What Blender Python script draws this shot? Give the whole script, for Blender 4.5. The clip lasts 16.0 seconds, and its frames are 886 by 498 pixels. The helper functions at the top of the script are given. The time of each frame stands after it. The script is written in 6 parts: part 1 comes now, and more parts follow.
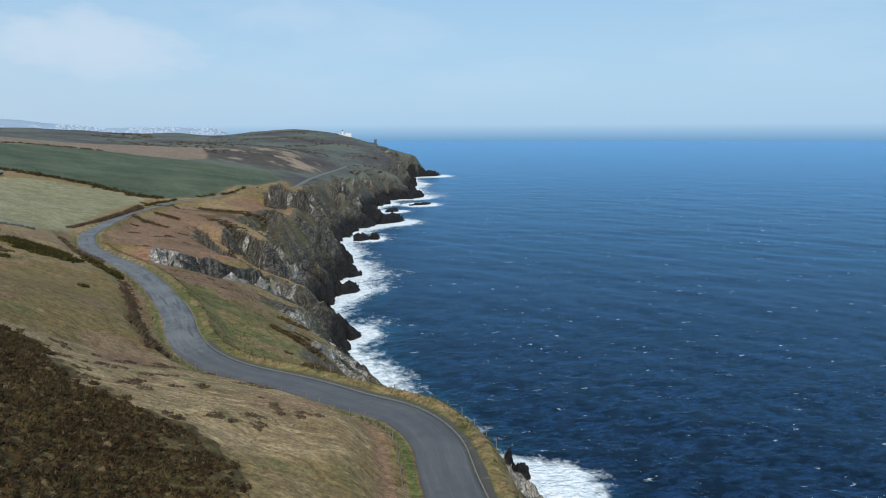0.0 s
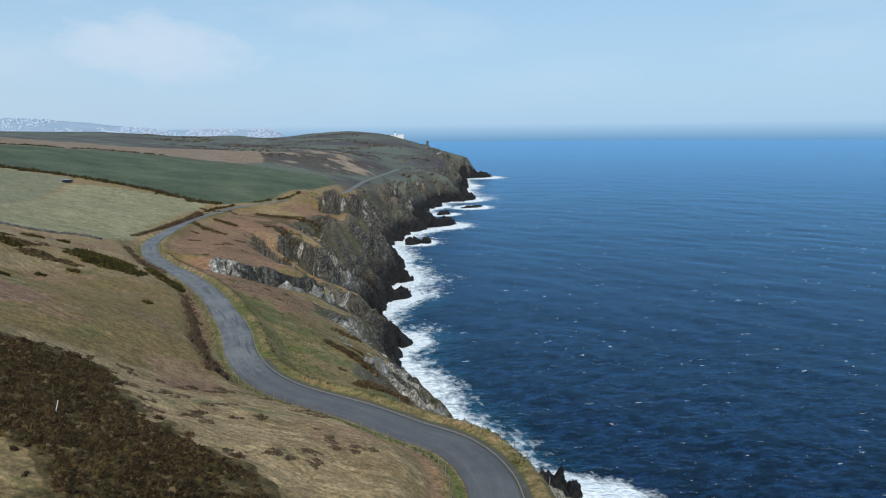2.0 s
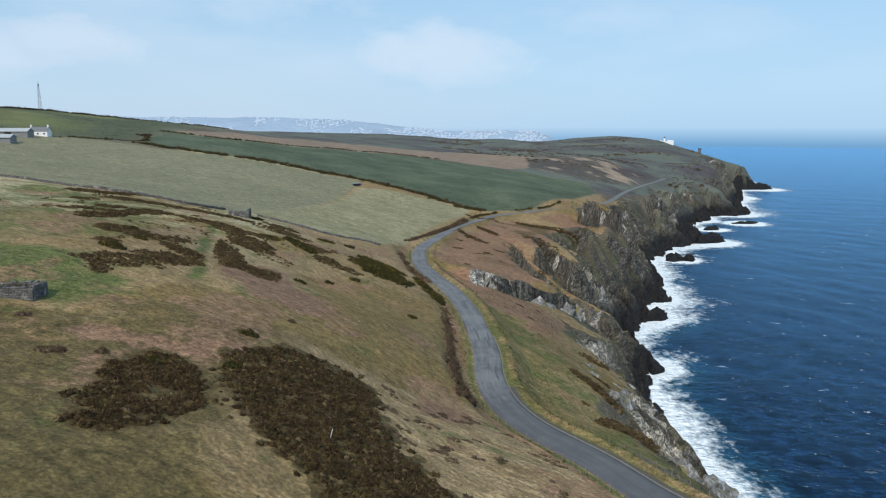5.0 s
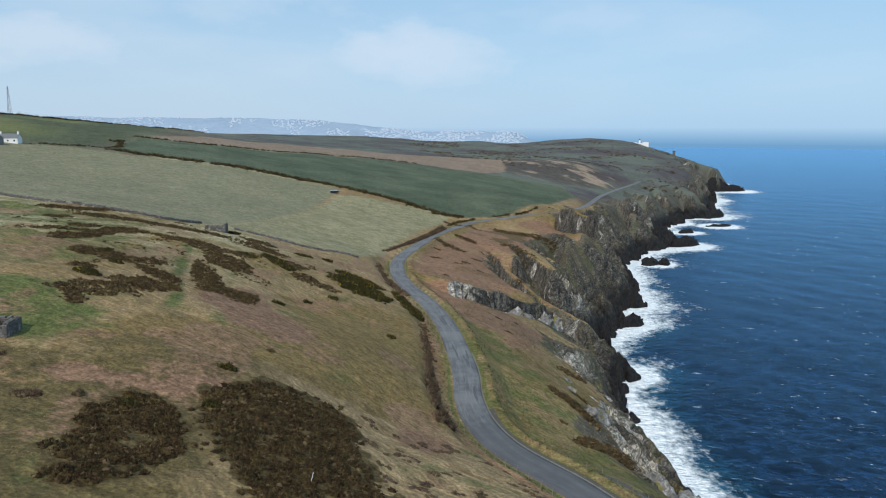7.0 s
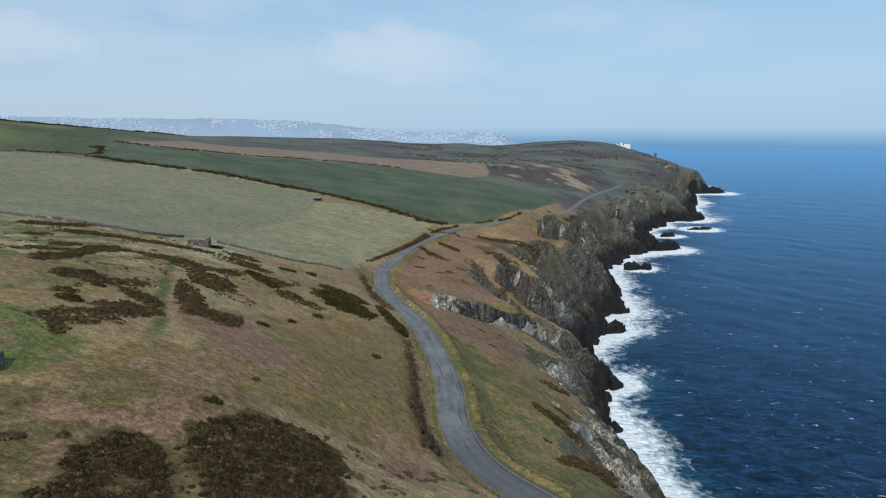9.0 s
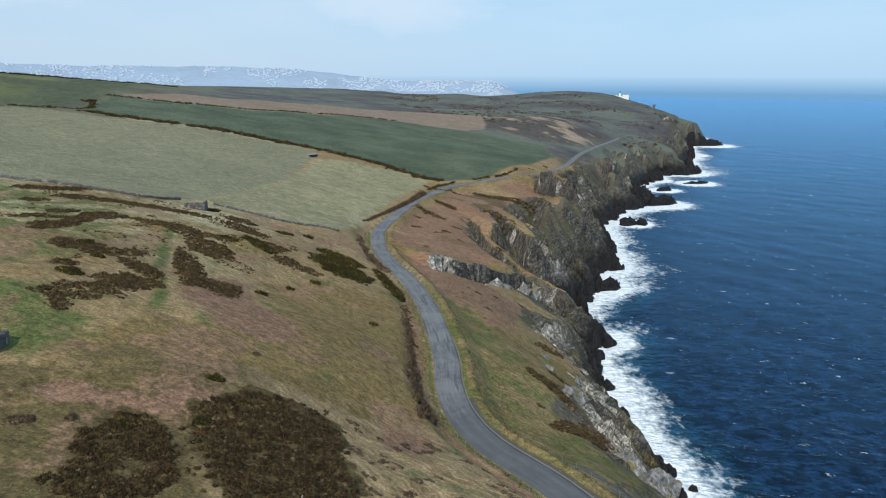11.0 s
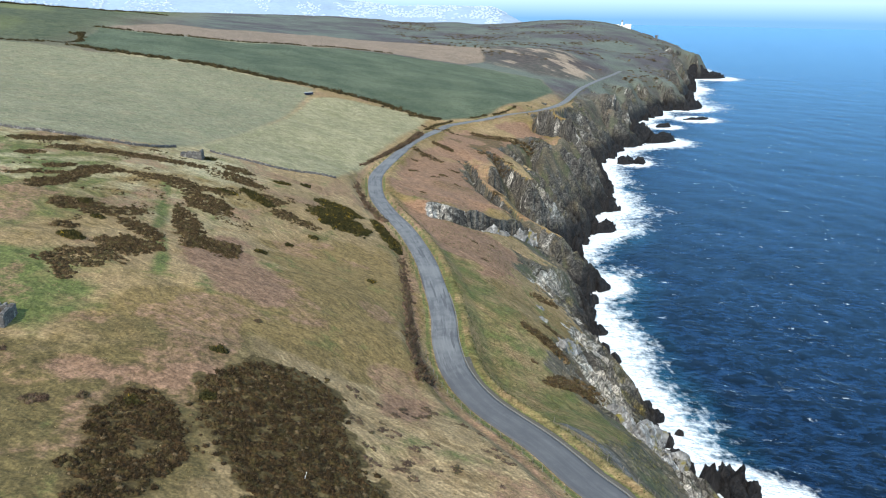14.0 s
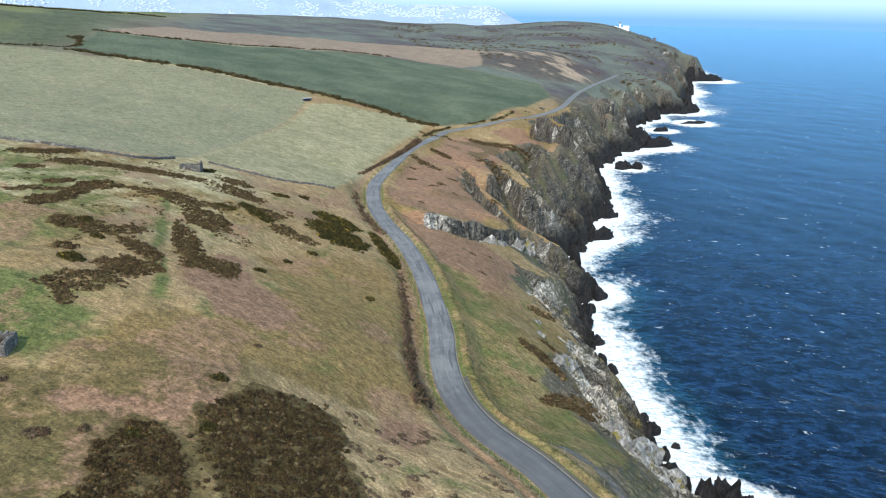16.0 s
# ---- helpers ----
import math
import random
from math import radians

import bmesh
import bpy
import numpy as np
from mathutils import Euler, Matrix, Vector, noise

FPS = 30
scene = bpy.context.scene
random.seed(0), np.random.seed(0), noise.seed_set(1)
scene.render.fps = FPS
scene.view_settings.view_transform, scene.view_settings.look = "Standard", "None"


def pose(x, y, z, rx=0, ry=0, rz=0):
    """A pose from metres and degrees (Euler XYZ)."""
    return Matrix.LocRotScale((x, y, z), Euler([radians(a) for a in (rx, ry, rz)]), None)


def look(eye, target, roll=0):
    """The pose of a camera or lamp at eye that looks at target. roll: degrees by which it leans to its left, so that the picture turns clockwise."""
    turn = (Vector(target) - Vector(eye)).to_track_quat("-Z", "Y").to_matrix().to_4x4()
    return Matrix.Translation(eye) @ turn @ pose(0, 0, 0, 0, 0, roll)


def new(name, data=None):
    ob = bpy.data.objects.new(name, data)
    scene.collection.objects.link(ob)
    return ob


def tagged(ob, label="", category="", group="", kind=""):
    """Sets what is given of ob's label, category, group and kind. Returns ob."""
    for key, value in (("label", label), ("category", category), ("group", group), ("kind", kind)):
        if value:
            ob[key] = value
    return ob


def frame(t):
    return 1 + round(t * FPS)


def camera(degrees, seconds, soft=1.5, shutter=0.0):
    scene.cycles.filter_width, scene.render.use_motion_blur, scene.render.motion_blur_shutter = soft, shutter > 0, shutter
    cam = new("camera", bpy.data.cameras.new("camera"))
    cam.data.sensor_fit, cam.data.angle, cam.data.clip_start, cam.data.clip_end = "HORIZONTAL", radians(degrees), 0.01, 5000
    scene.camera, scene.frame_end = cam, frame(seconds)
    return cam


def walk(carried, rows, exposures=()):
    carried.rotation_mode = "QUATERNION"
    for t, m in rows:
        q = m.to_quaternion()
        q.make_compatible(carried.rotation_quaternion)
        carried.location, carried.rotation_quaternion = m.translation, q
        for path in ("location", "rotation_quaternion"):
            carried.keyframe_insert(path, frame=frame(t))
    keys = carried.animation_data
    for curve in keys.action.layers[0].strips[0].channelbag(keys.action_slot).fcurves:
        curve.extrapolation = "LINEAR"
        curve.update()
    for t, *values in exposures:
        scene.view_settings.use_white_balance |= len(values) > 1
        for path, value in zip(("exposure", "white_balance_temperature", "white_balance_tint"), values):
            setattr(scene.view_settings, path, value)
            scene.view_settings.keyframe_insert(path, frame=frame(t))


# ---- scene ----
import itertools

# ---------- camera and its way: a slow climb on the spot, with pans and one tilt ----------
cam = camera(65.1, 16.0, soft=1.1)
ROWS = [  # seconds, x, y, z, yaw, pitch, roll
    (0.0, -0.40, -0.20, 90.35, -33.49, -9.86, -0.26),
    (0.5, -0.33, -0.06, 91.37, -33.50, -9.84, -0.30),
    (1.0, -0.27, 0.10, 92.35, -33.52, -9.82, -0.33),
    (1.5, -0.27, 0.28, 93.33, -33.57, -9.83, -0.36),
    (1.8, -0.32, 0.38, 93.90, -33.45, -9.86, -0.45),
    (2.0, -0.38, 0.43, 94.30, -29.22, -9.88, -0.62),
    (2.2, -0.38, 0.44, 94.70, -20.70, -9.87, -0.52),
    (2.3, -0.37, 0.44, 94.90, -15.40, -9.85, -0.42),
    (2.5, -0.33, 0.40, 95.35, -6.42, -9.83, -0.28),
    (2.7, -0.24, 0.32, 95.80, -0.55, -9.82, -0.10),
    (3.0, -0.09, 0.18, 96.48, 0.24, -9.82, 0.05),
    (3.5, 0.00, 0.00, 97.60, 0.00, -9.81, 0.10),
    (4.0, 0.11, -0.15, 98.68, -2.55, -9.76, 0.10),
    (4.5, 0.14, -0.22, 99.74, -6.05, -9.70, 0.07),
    (4.7, 0.14, -0.22, 100.17, -6.98, -9.69, 0.07),
    (7.0, -0.01, -0.09, 105.10, -9.78, -9.67, 0.12),
    (7.5, -0.04, -0.07, 106.16, -10.19, -9.66, 0.10),
    (8.0, -0.09, -0.07, 107.23, -10.64, -9.66, 0.08),
    (10.0, -0.24, -0.25, 111.55, -11.36, -9.70, 0.14),
    (10.3, -0.27, -0.30, 112.20, -11.42, -10.36, 0.16),
    (10.5, -0.28, -0.34, 112.63, -11.45, -11.27, 0.19),
    (11.0, -0.27, -0.43, 113.67, -11.49, -13.77, 0.28),
    (11.5, -0.22, -0.47, 114.70, -11.54, -16.26, 0.32),
    (12.0, -0.22, -0.40, 115.76, -11.58, -18.48, 0.32),
    (12.5, -0.25, -0.27, 116.82, -11.62, -18.93, 0.37),
    (13.0, -0.28, -0.15, 117.88, -11.66, -19.04, 0.47),
    (13.5, -0.32, -0.08, 118.95, -11.72, -19.43, 0.56),
    (14.0, -0.39, -0.02, 120.04, -11.83, -19.52, 0.66),
    (14.5, -0.45, 0.08, 121.13, -11.93, -19.54, 0.73),
    (15.0, -0.49, 0.24, 122.20, -11.98, -19.57, 0.78),
    (15.5, -0.49, 0.45, 123.24, -12.02, -19.59, 0.85),
    (16.0, -0.47, 0.68, 124.27, -12.05, -19.59, 0.90),
]


def heading(x, y, z, yaw, pitch, roll):
    a, b = radians(yaw), radians(pitch)
    way = Vector((-math.sin(a) * math.cos(b), math.cos(a) * math.cos(b), math.sin(b)))
    eye = Vector((x, y, z))
    return look(eye, eye + way * 100, roll)


# the exposure opens by most of a stop while the camera tilts down to the land
walk(cam, [(t, heading(*rest)) for t, *rest in ROWS], [(0, 0.05), (1.8, 0.05), (3, 0.2), (7, 0.1), (10.5, -0.05), (11, 0.2), (11.5, 0.3), (12, 0.55), (12.5, 0.75), (14, 0.8), (16, 0.8)])

# ---------- light: hazy spring sky and one sun ----------
SUN_AZ, SUN_EL = 215.0, 44.0  # degrees clockwise from +y, and above the horizon
sun = new("sun", bpy.data.lights.new("sun", "SUN"))
sun.data.energy, sun.data.angle, sun.data.color = 2.9, radians(4.0), (1.0, 0.94, 0.86)
sun.matrix_world = look((0, 0, 500), (-math.sin(radians(SUN_AZ)) * math.cos(radians(SUN_EL)), -math.cos(radians(SUN_AZ)) * math.cos(radians(SUN_EL)), 500 - math.sin(radians(SUN_EL))))


class Nodes:
    """Short hand for building node trees."""

    def __init__(self, tree):
        self.tree, self.n, self.l = tree, tree.nodes, tree.links
        self.n.clear()

    def add(self, kind, ins=None):
        node = self.n.new(kind)
        for k, v in (ins or {}).items():
            if hasattr(v, "node"):
                self.l.new(v, node.inputs[k])
            else:
                node.inputs[k].default_value = v
        return node

    def mix(self, fac, a, b, blend="MIX"):
        m = self.add("ShaderNodeMix")
        m.data_type, m.blend_type = "RGBA", blend
        for socket, v in ((m.inputs[0], fac), (m.inputs[6], a), (m.inputs[7], b)):
            if hasattr(v, "node"):
                self.l.new(v, socket)
            else:
                socket.default_value = v if socket == m.inputs[0] else (*v[:3], 1)
        return m.outputs[2]

    def math(self, op, a, b=0.0, clamp=False):
        m = self.add("ShaderNodeMath")
        m.operation, m.use_clamp = op, clamp
        for socket, v in zip(m.inputs, (a, b)):
            if hasattr(v, "node"):
                self.l.new(v, socket)
            else:
                socket.default_value = v
        return m.outputs[0]

    def noise(self, vec, scale, detail=4.0, rough=0.55, out="Fac"):
        return self.add("ShaderNodeTexNoise", {"Vector": vec, "Scale": scale, "Detail": detail, "Roughness": rough}).outputs[out]

    def ramp(self, fac, lo, hi, a=0.0, b=1.0):
        m = self.add("ShaderNodeMapRange", {"Value": fac, "From Min": lo, "From Max": hi, "To Min": a, "To Max": b})
        return m.outputs[0]

    def scaled(self, vec, sx, sy, sz, rz=0.0):
        return self.add("ShaderNodeMapping", {"Vector": vec, "Scale": (sx, sy, sz), "Rotation": (0, 0, rz)}).outputs[0]

    def turned(self, vec, degrees, sx, sy, sz):
        """Turn about z first, then stretch: x' lies along the direction that many degrees clockwise from +x."""
        return self.scaled(self.add("ShaderNodeMapping", {"Vector": vec, "Rotation": (0, 0, radians(degrees))}).outputs[0], sx, sy, sz)


world = bpy.data.worlds.new("world")
scene.world = world
world.use_nodes = True
W = Nodes(world.node_tree)
sky = W.add("ShaderNodeTexSky")
sky.sky_type, sky.sun_disc, sky.sun_elevation, sky.sun_rotation = "NISHITA", False, radians(SUN_EL), radians(SUN_AZ)
sky.altitude, sky.air_density, sky.dust_density, sky.ozone_density = 100.0, 1.0, 1.2, 1.5
coord = W.add("ShaderNodeTexCoord").outputs["Generated"]
height = W.add("ShaderNodeSeparateXYZ", {"Vector": coord}).outputs["Z"]
# thin cloud veils, flattened towards the horizon, and the pale sea haze low down
blue = W.mix(0.6, sky.outputs[0], (3.7, 6.3, 8.9))
CLOUDS = [(7.6, 6.0, 6.5, 2.2, 0.85), (-30.5, 7.0, 5.0, 2.2, 0.9), (-24.4, 5.3, 4.5, 1.8, 0.7), (-19.0, 6.0, 4.5, 1.8, 0.75), (21.5, 8.4, 4.5, 1.2, 0.35), (38.0, 3.6, 7.0, 1.0, 0.3), (-10.0, 12.0, 14.0, 4.0, 0.5)]  # heading, height, half sizes in degrees, weight
curl = W.add("ShaderNodeSeparateColor", {"Color": W.noise(W.scaled(coord, 1.0, 1.0, 2.0), 9.0, 5.0, 0.6, "Color")})
cloud = W.math("MULTIPLY", W.ramp(W.noise(W.scaled(coord, 2.2, 2.2, 8.0), 1.7, 5.0, 0.52), 0.46, 0.70), 0.35)
for az, el, wide, tall, weight in CLOUDS:
    c0, e0 = radians(az), radians(el)
    across = W.add("ShaderNodeVectorMath", {0: coord, 1: (math.cos(c0), -math.sin(c0), 0.0)})
    ahead = W.add("ShaderNodeVectorMath", {0: coord, 1: (math.sin(c0), math.cos(c0), 0.0)})
    across.operation = ahead.operation = "DOT_PRODUCT"
    u = W.math("ADD", W.math("DIVIDE", across.outputs["Value"], math.sin(radians(wide))), W.math("MULTIPLY", W.math("SUBTRACT", curl.outputs[0], 0.5), 2.2))
    v = W.math("ADD", W.math("DIVIDE", W.math("SUBTRACT", height, math.sin(e0)), math.sin(radians(tall))), W.math("MULTIPLY", W.math("SUBTRACT", curl.outputs[1], 0.5), 2.6))
    r2 = W.math("ADD", W.math("MULTIPLY", u, u), W.math("MULTIPLY", v, v))
    puff = W.math("MULTIPLY", W.ramp(r2, 1.5, 0.0), W.math("GREATER_THAN", ahead.outputs["Value"], 0.0))
    cloud = W.math("MAXIMUM", cloud, W.math("MULTIPLY", puff, weight))
cloud = W.math("MULTIPLY", cloud, W.ramp(height, 0.0, 0.08))
tint = W.mix(W.math("MULTIPLY", cloud, 0.75), blue, (6.9, 7.6, 8.5))
veil = W.ramp(W.add("ShaderNodeSeparateXYZ", {"Vector": coord}).outputs["X"], 0.45, -0.15)
tint = W.mix(W.math("MULTIPLY", W.ramp(height, 0.20, 0.0), 0.7), tint, W.mix(veil, (4.1, 6.2, 8.5), (5.2, 6.5, 8.0)))
tint = W.mix(W.ramp(height, 0.005, -0.018), tint, (1.55, 3.4, 5.7))
back = W.add("ShaderNodeBackground", {"Color": tint, "Strength": 0.1})
W.add("ShaderNodeOutputWorld", {"Surface": back.outputs[0]})


# ---------- numeric helpers for the lie of the land ----------
def lattice(ix, iy, seed):
    """A repeatable random number, -1 to 1, for each whole-numbered place."""
    h = (ix.astype(np.int64) * 374761393 + iy.astype(np.int64) * 668265263 + seed * 974711) & 0xFFFFFFFF
    h = ((h ^ (h >> 13)) * 1274126177) & 0xFFFFFFFF
    h = ((h ^ (h >> 16)) * 2246822519) & 0xFFFFFFFF
    return ((h ^ (h >> 15)) & 0xFFFFFF) / 8388607.5 - 1.0


def vnoise(x, y, seed=0):
    fx, fy = np.floor(x), np.floor(y)
    u, v = x - fx, y - fy
    u, v = u * u * u * (u * (u * 6 - 15) + 10), v * v * v * (v * (v * 6 - 15) + 10)
    a, b = lattice(fx, fy, seed), lattice(fx + 1, fy, seed)
    c, d = lattice(fx, fy + 1, seed), lattice(fx + 1, fy + 1, seed)
    return (a + (b - a) * u) * (1 - v) + (c + (d - c) * u) * v


def fbm(x, y, octaves=4, seed=0, gain=0.5):
    total, amp, norm = 0.0, 1.0, 0.0
    for k in range(octaves):
        total = total + amp * vnoise(x * 2.0**k + 17.3 * k, y * 2.0**k - 9.1 * k, seed + k)
        norm, amp = norm + amp, amp * gain
    return total / norm


def ridge(x, y, octaves=3, seed=0):
    total, amp, norm = 0.0, 1.0, 0.0
    for k in range(octaves):
        total = total + amp * (1 - 2 * np.abs(vnoise(x * 2.1**k + 5.7 * k, y * 2.1**k + 3.3 * k, seed + k)))
        norm, amp = norm + amp, amp * 0.5
    return total / norm


def smooth(lo, hi, v):
    t = np.clip((v - lo) / (hi - lo), 0, 1)
    return t * t * (3 - 2 * t)


def spline(points, step):
    """A Catmull-Rom curve through the points, cut into pieces of about that length."""
    p = np.array(points, float)
    p = np.vstack([2 * p[0] - p[1], p, 2 * p[-1] - p[-2]])
    out = []
    for i in range(1, len(p) - 2):
        n = max(2, int(np.linalg.norm(p[i + 1] - p[i]) / step))
        t = np.linspace(0, 1, n, endpoint=False)[:, None]
        out.append(0.5 * (2 * p[i] + (p[i + 1] - p[i - 1]) * t + (2 * p[i - 1] - 5 * p[i] + 4 * p[i + 1] - p[i + 2]) * t**2 + (3 * p[i] - p[i - 1] - 3 * p[i + 1] + p[i + 2]) * t**3))
    return np.vstack(out + [p[-2:-1]])


def near_line(x, y, line, reach=None):
    """Distance to a polyline, the position along it (in points), and the side (+ to its left); places out of reach are only said to be far."""
    if reach is not None:
        p = np.array([q[:2] for q in line])
        (x0, y0), (x1, y1) = p.min(0) - reach, p.max(0) + reach
        w = (x > x0) & (x < x1) & (y > y0) & (y < y1)
        far = [np.full(x.shape, float(reach)), np.zeros(x.shape), np.where(x * 0.6 + 20 > y * 0.3, -1.0, 1.0)]
        if w.any():
            for whole, some in zip(far, near_line(x[w], y[w], line)):
                whole[w] = some
        return far
    best = np.full(x.shape, 1e18)
    along, side = np.zeros(x.shape), np.zeros(x.shape)
    for i in range(len(line) - 1):
        ax, ay = line[i][:2]
        bx, by = line[i + 1][:2]
        dx, dy = bx - ax, by - ay
        t = np.clip(((x - ax) * dx + (y - ay) * dy) / (dx * dx + dy * dy + 1e-12), 0, 1)
        px, py = x - ax - t * dx, y - ay - t * dy
        q = px * px + py * py
        hit = q < best
        best = np.where(hit, q, best)
        along = np.where(hit, i + t, along)
        side = np.where(hit, np.sign(dx * py - dy * px), side)
    return np.sqrt(best), along, side


def inside(x, y, ring):
    odd = np.zeros(x.shape, bool)
    for i in range(len(ring)):
        (ax, ay), (bx, by) = ring[i - 1][:2], ring[i][:2]
        if ay == by:
            continue
        odd ^= ((ay > y) != (by > y)) & (x < (bx - ax) * (y - ay) / (by - ay) + ax)
    return odd


def patch(x, y, ring, soft, wobble=0.0, size=10.0, seed=0):
    """1 inside a ring, 0 outside, with a soft and uneven edge."""
    closed = list(ring) + [ring[0]]
    d = near_line(x, y, closed, 30.0)[0]
    d = np.where(inside(x, y, ring), d, -d)
    if wobble:
        d = d + wobble * fbm(x / size, y / size, 3, seed)
    return smooth(-soft, soft, d)


# ---------- the plan: coast, road, spot heights ----------
COAST = [
    (160, -420), (112, -150), (92, -20), (94, 40), (97, 80), (101, 106), (95, 130), (96, 144), (100, 156), (101, 168),
    (103, 183), (101, 197), (109, 220), (112, 240), (118, 256), (134, 275), (117, 285), (124, 306), (144, 328), (170, 345),
    (147, 357), (170, 371), (187, 384), (196, 406), (205, 431), (216, 467), (228, 500), (252, 530), (276, 562), (338, 590),
    (302, 618), (330, 655), (356, 692), (403, 738), (425, 775), (481, 784), (505, 850), (595, 986), (640, 1070), (672, 1122),
    (730, 1130), (745, 1200), (800, 1330), (850, 1460), (830, 1600), (700, 1680), (420, 1700), (120, 1760), (-400, 1900), (-5200, 2600),
]
LAND_BACK = [(-5200, 2600), (-5200, -5200), (900, -5200)]
ROAD = [
    (2, -60, 63), (11, -15, 60.5), (23, 25, 58.5), (33.2, 49, 57), (38.2, 60, 56.5), (39.2, 69, 56.1), (36.7, 77, 55.7), (33.8, 87, 55.2), (28, 100.5, 54.8), (25.9, 112, 54.6), (26.4, 124, 54.6),
    (28.6, 138, 54.8), (30, 155, 54.6), (31, 176, 54.4), (30, 202, 54), (27.4, 223, 53.6), (26.2, 247, 53.2), (29, 275, 53), (35.3, 297, 52.6), (45.5, 325, 52), (58.5, 359, 51.2),
    (80, 402, 49), (91.5, 422, 48.5), (114, 440, 48), (141, 467, 47), (176, 496, 45.5), (221, 564, 41.5), (282, 677, 39), (338, 757, 39.5), (370, 796, 40.3), (396, 828, 42),
]
HILL_SPOTS = [
    (-40, 93, 79.5), (-22, 70, 77), (-12, 90, 74.6), (5.6, 81, 66.6), (10, 96, 63.2), (-43, 132, 81), (-64, 219, 81), (-35, 246, 72.5), (-25, 173, 74.5), (0, 190, 66),
    (-5, 148, 67), (-2, 130, 68), (14, 144, 60.5), (16, 197, 58.5), (-5, 54, 73), (19, 72, 63), (-80, 60, 84), (-110, 150, 88), (-120, 280, 86), (8, 34, 67),
    (-30, 10, 80), (12, 250, 60), (-10, 320, 65), (36, 330, 54.5), (20, 112, 59),
]
SHORE_SPOTS = [
    (62, 177, 40), (60, 148, 41.5), (61, 119, 39.5), (56, 183, 46), (72, 256, 38), (100, 316, 33), (137, 378, 36.6), (244, 572, 38.5), (300, 682, 35), (507, 904, 40),
    (46, 90, 52), (62, 90, 41.5), (60, 62, 47.5), (50, 10, 48), (80, 310, 42), (60, 300, 47), (105, 355, 43), (170, 440, 45), (60, 215, 43), (75, 150, 31), (76, 200, 33), (55, 260, 45), (46, 140, 49), (48, 180, 49),
]
FAR_SPOTS = [
    (8, 430, 67), (16, 400, 62), (-100, 420, 82), (-193, 480, 98), (-323, 630, 121), (-295, 740, 119), (-250, 860, 112), (-165, 935, 104), (-75, 990, 92), (100, 560, 62),
    (200, 815, 66), (250, 1090, 69), (60, 760, 77), (324, 838, 62), (130, 1390, 91), (240, 1430, 82), (330, 1420, 84), (430, 1570, 76), (400, 1400, 75), (500, 1390, 87), (560, 1400, 90), (715, 1515, 78), (760, 1470, 56), (720, 1290, 44), (650, 1180, 54),
    (560, 1100, 62), (400, 1000, 62), (600, 1250, 76), (-600, 700, 118), (-500, 300, 112), (-300, 0, 100), (-400, -400, 100), (0, -300, 75), (-1500, 500, 130), (-700, 1500, 90), (150, 510, 52), (250, 700, 47), (-1500, 1800, 60),
]
SCARP = [(41, 233), (47, 237), (60, 242), (72, 247), (84, 255), (98, 268)]  # a rock step across the slope below the road

# rock steps that run down to the sea, their high side to the left: line, height, how far the rise reaches back
RIBS = [
    (SCARP, 4.6, 30), ([(84, 315), (96, 317), (108, 315), (120, 316), (132, 318), (142, 321)], 8.0, 20), ([(112, 377), (124, 369), (133, 360), (141, 349), (148, 337)], 10.0, 26),
    ([(148, 389), (162, 388), (174, 387), (186, 387)], 8.0, 22), ([(146, 440), (156, 420), (164, 403), (178, 393)], 10.0, 28), ([(196, 470), (206, 452), (216, 446)], 9.0, 26), ([(222, 535), (244, 540), (264, 534)], 10.0, 30),
    ([(262, 590), (290, 596), (330, 592)], 11.0, 34), ([(330, 700), (360, 690), (378, 676)], 10.0, 36),
]
spots = np.array(HILL_SPOTS + SHORE_SPOTS + FAR_SPOTS + ROAD[3:-1:2], float)


def kernel(d2):
    return d2 * np.log(d2 + 1e-6)


def lie_weights():
    p = spots[:, :2] / 100
    n = len(p)
    k = kernel(((p[:, None] - p[None]) ** 2).sum(-1)) + 0.004 * np.eye(n)
    one = np.hstack([np.ones((n, 1)), p])
    a = np.block([[k, one], [one.T, np.zeros((3, 3))]])
    return np.linalg.solve(a, np.r_[spots[:, 2], 0, 0, 0])


LIE = lie_weights()


def lie(x, y):
    """The smooth lie of the land, as if no cliff were cut into it."""
    u, v = x / 100, y / 100
    out = LIE[-3] + LIE[-2] * u + LIE[-1] * v
    for (px, py, _), w in zip(spots / (100, 100, 1), LIE):
        out = out + w * kernel((u - px) ** 2 + (v - py) ** 2)
    far = smooth(1500, 2600, np.hypot(x, y))
    return np.clip(out, -20, 140) * (1 - far) + far * 60


road_line = spline(ROAD, 4.0)
coast_ring = COAST + LAND_BACK
ALONG, ACROSS = (0.46, 0.888), (0.888, -0.46)  # the run of the coast, and out to sea


def shore_distance(x, y):
    d = near_line(x, y, COAST)[0]
    return np.where(inside(x, y, coast_ring), d, -d)


def saw(t):
    """Rises steeply, then eases off: -0.5 to 0.5."""
    f = t - np.floor(t)
    return np.where(f < 0.16, f / 0.16, (1 - f) / 0.84) - 0.5


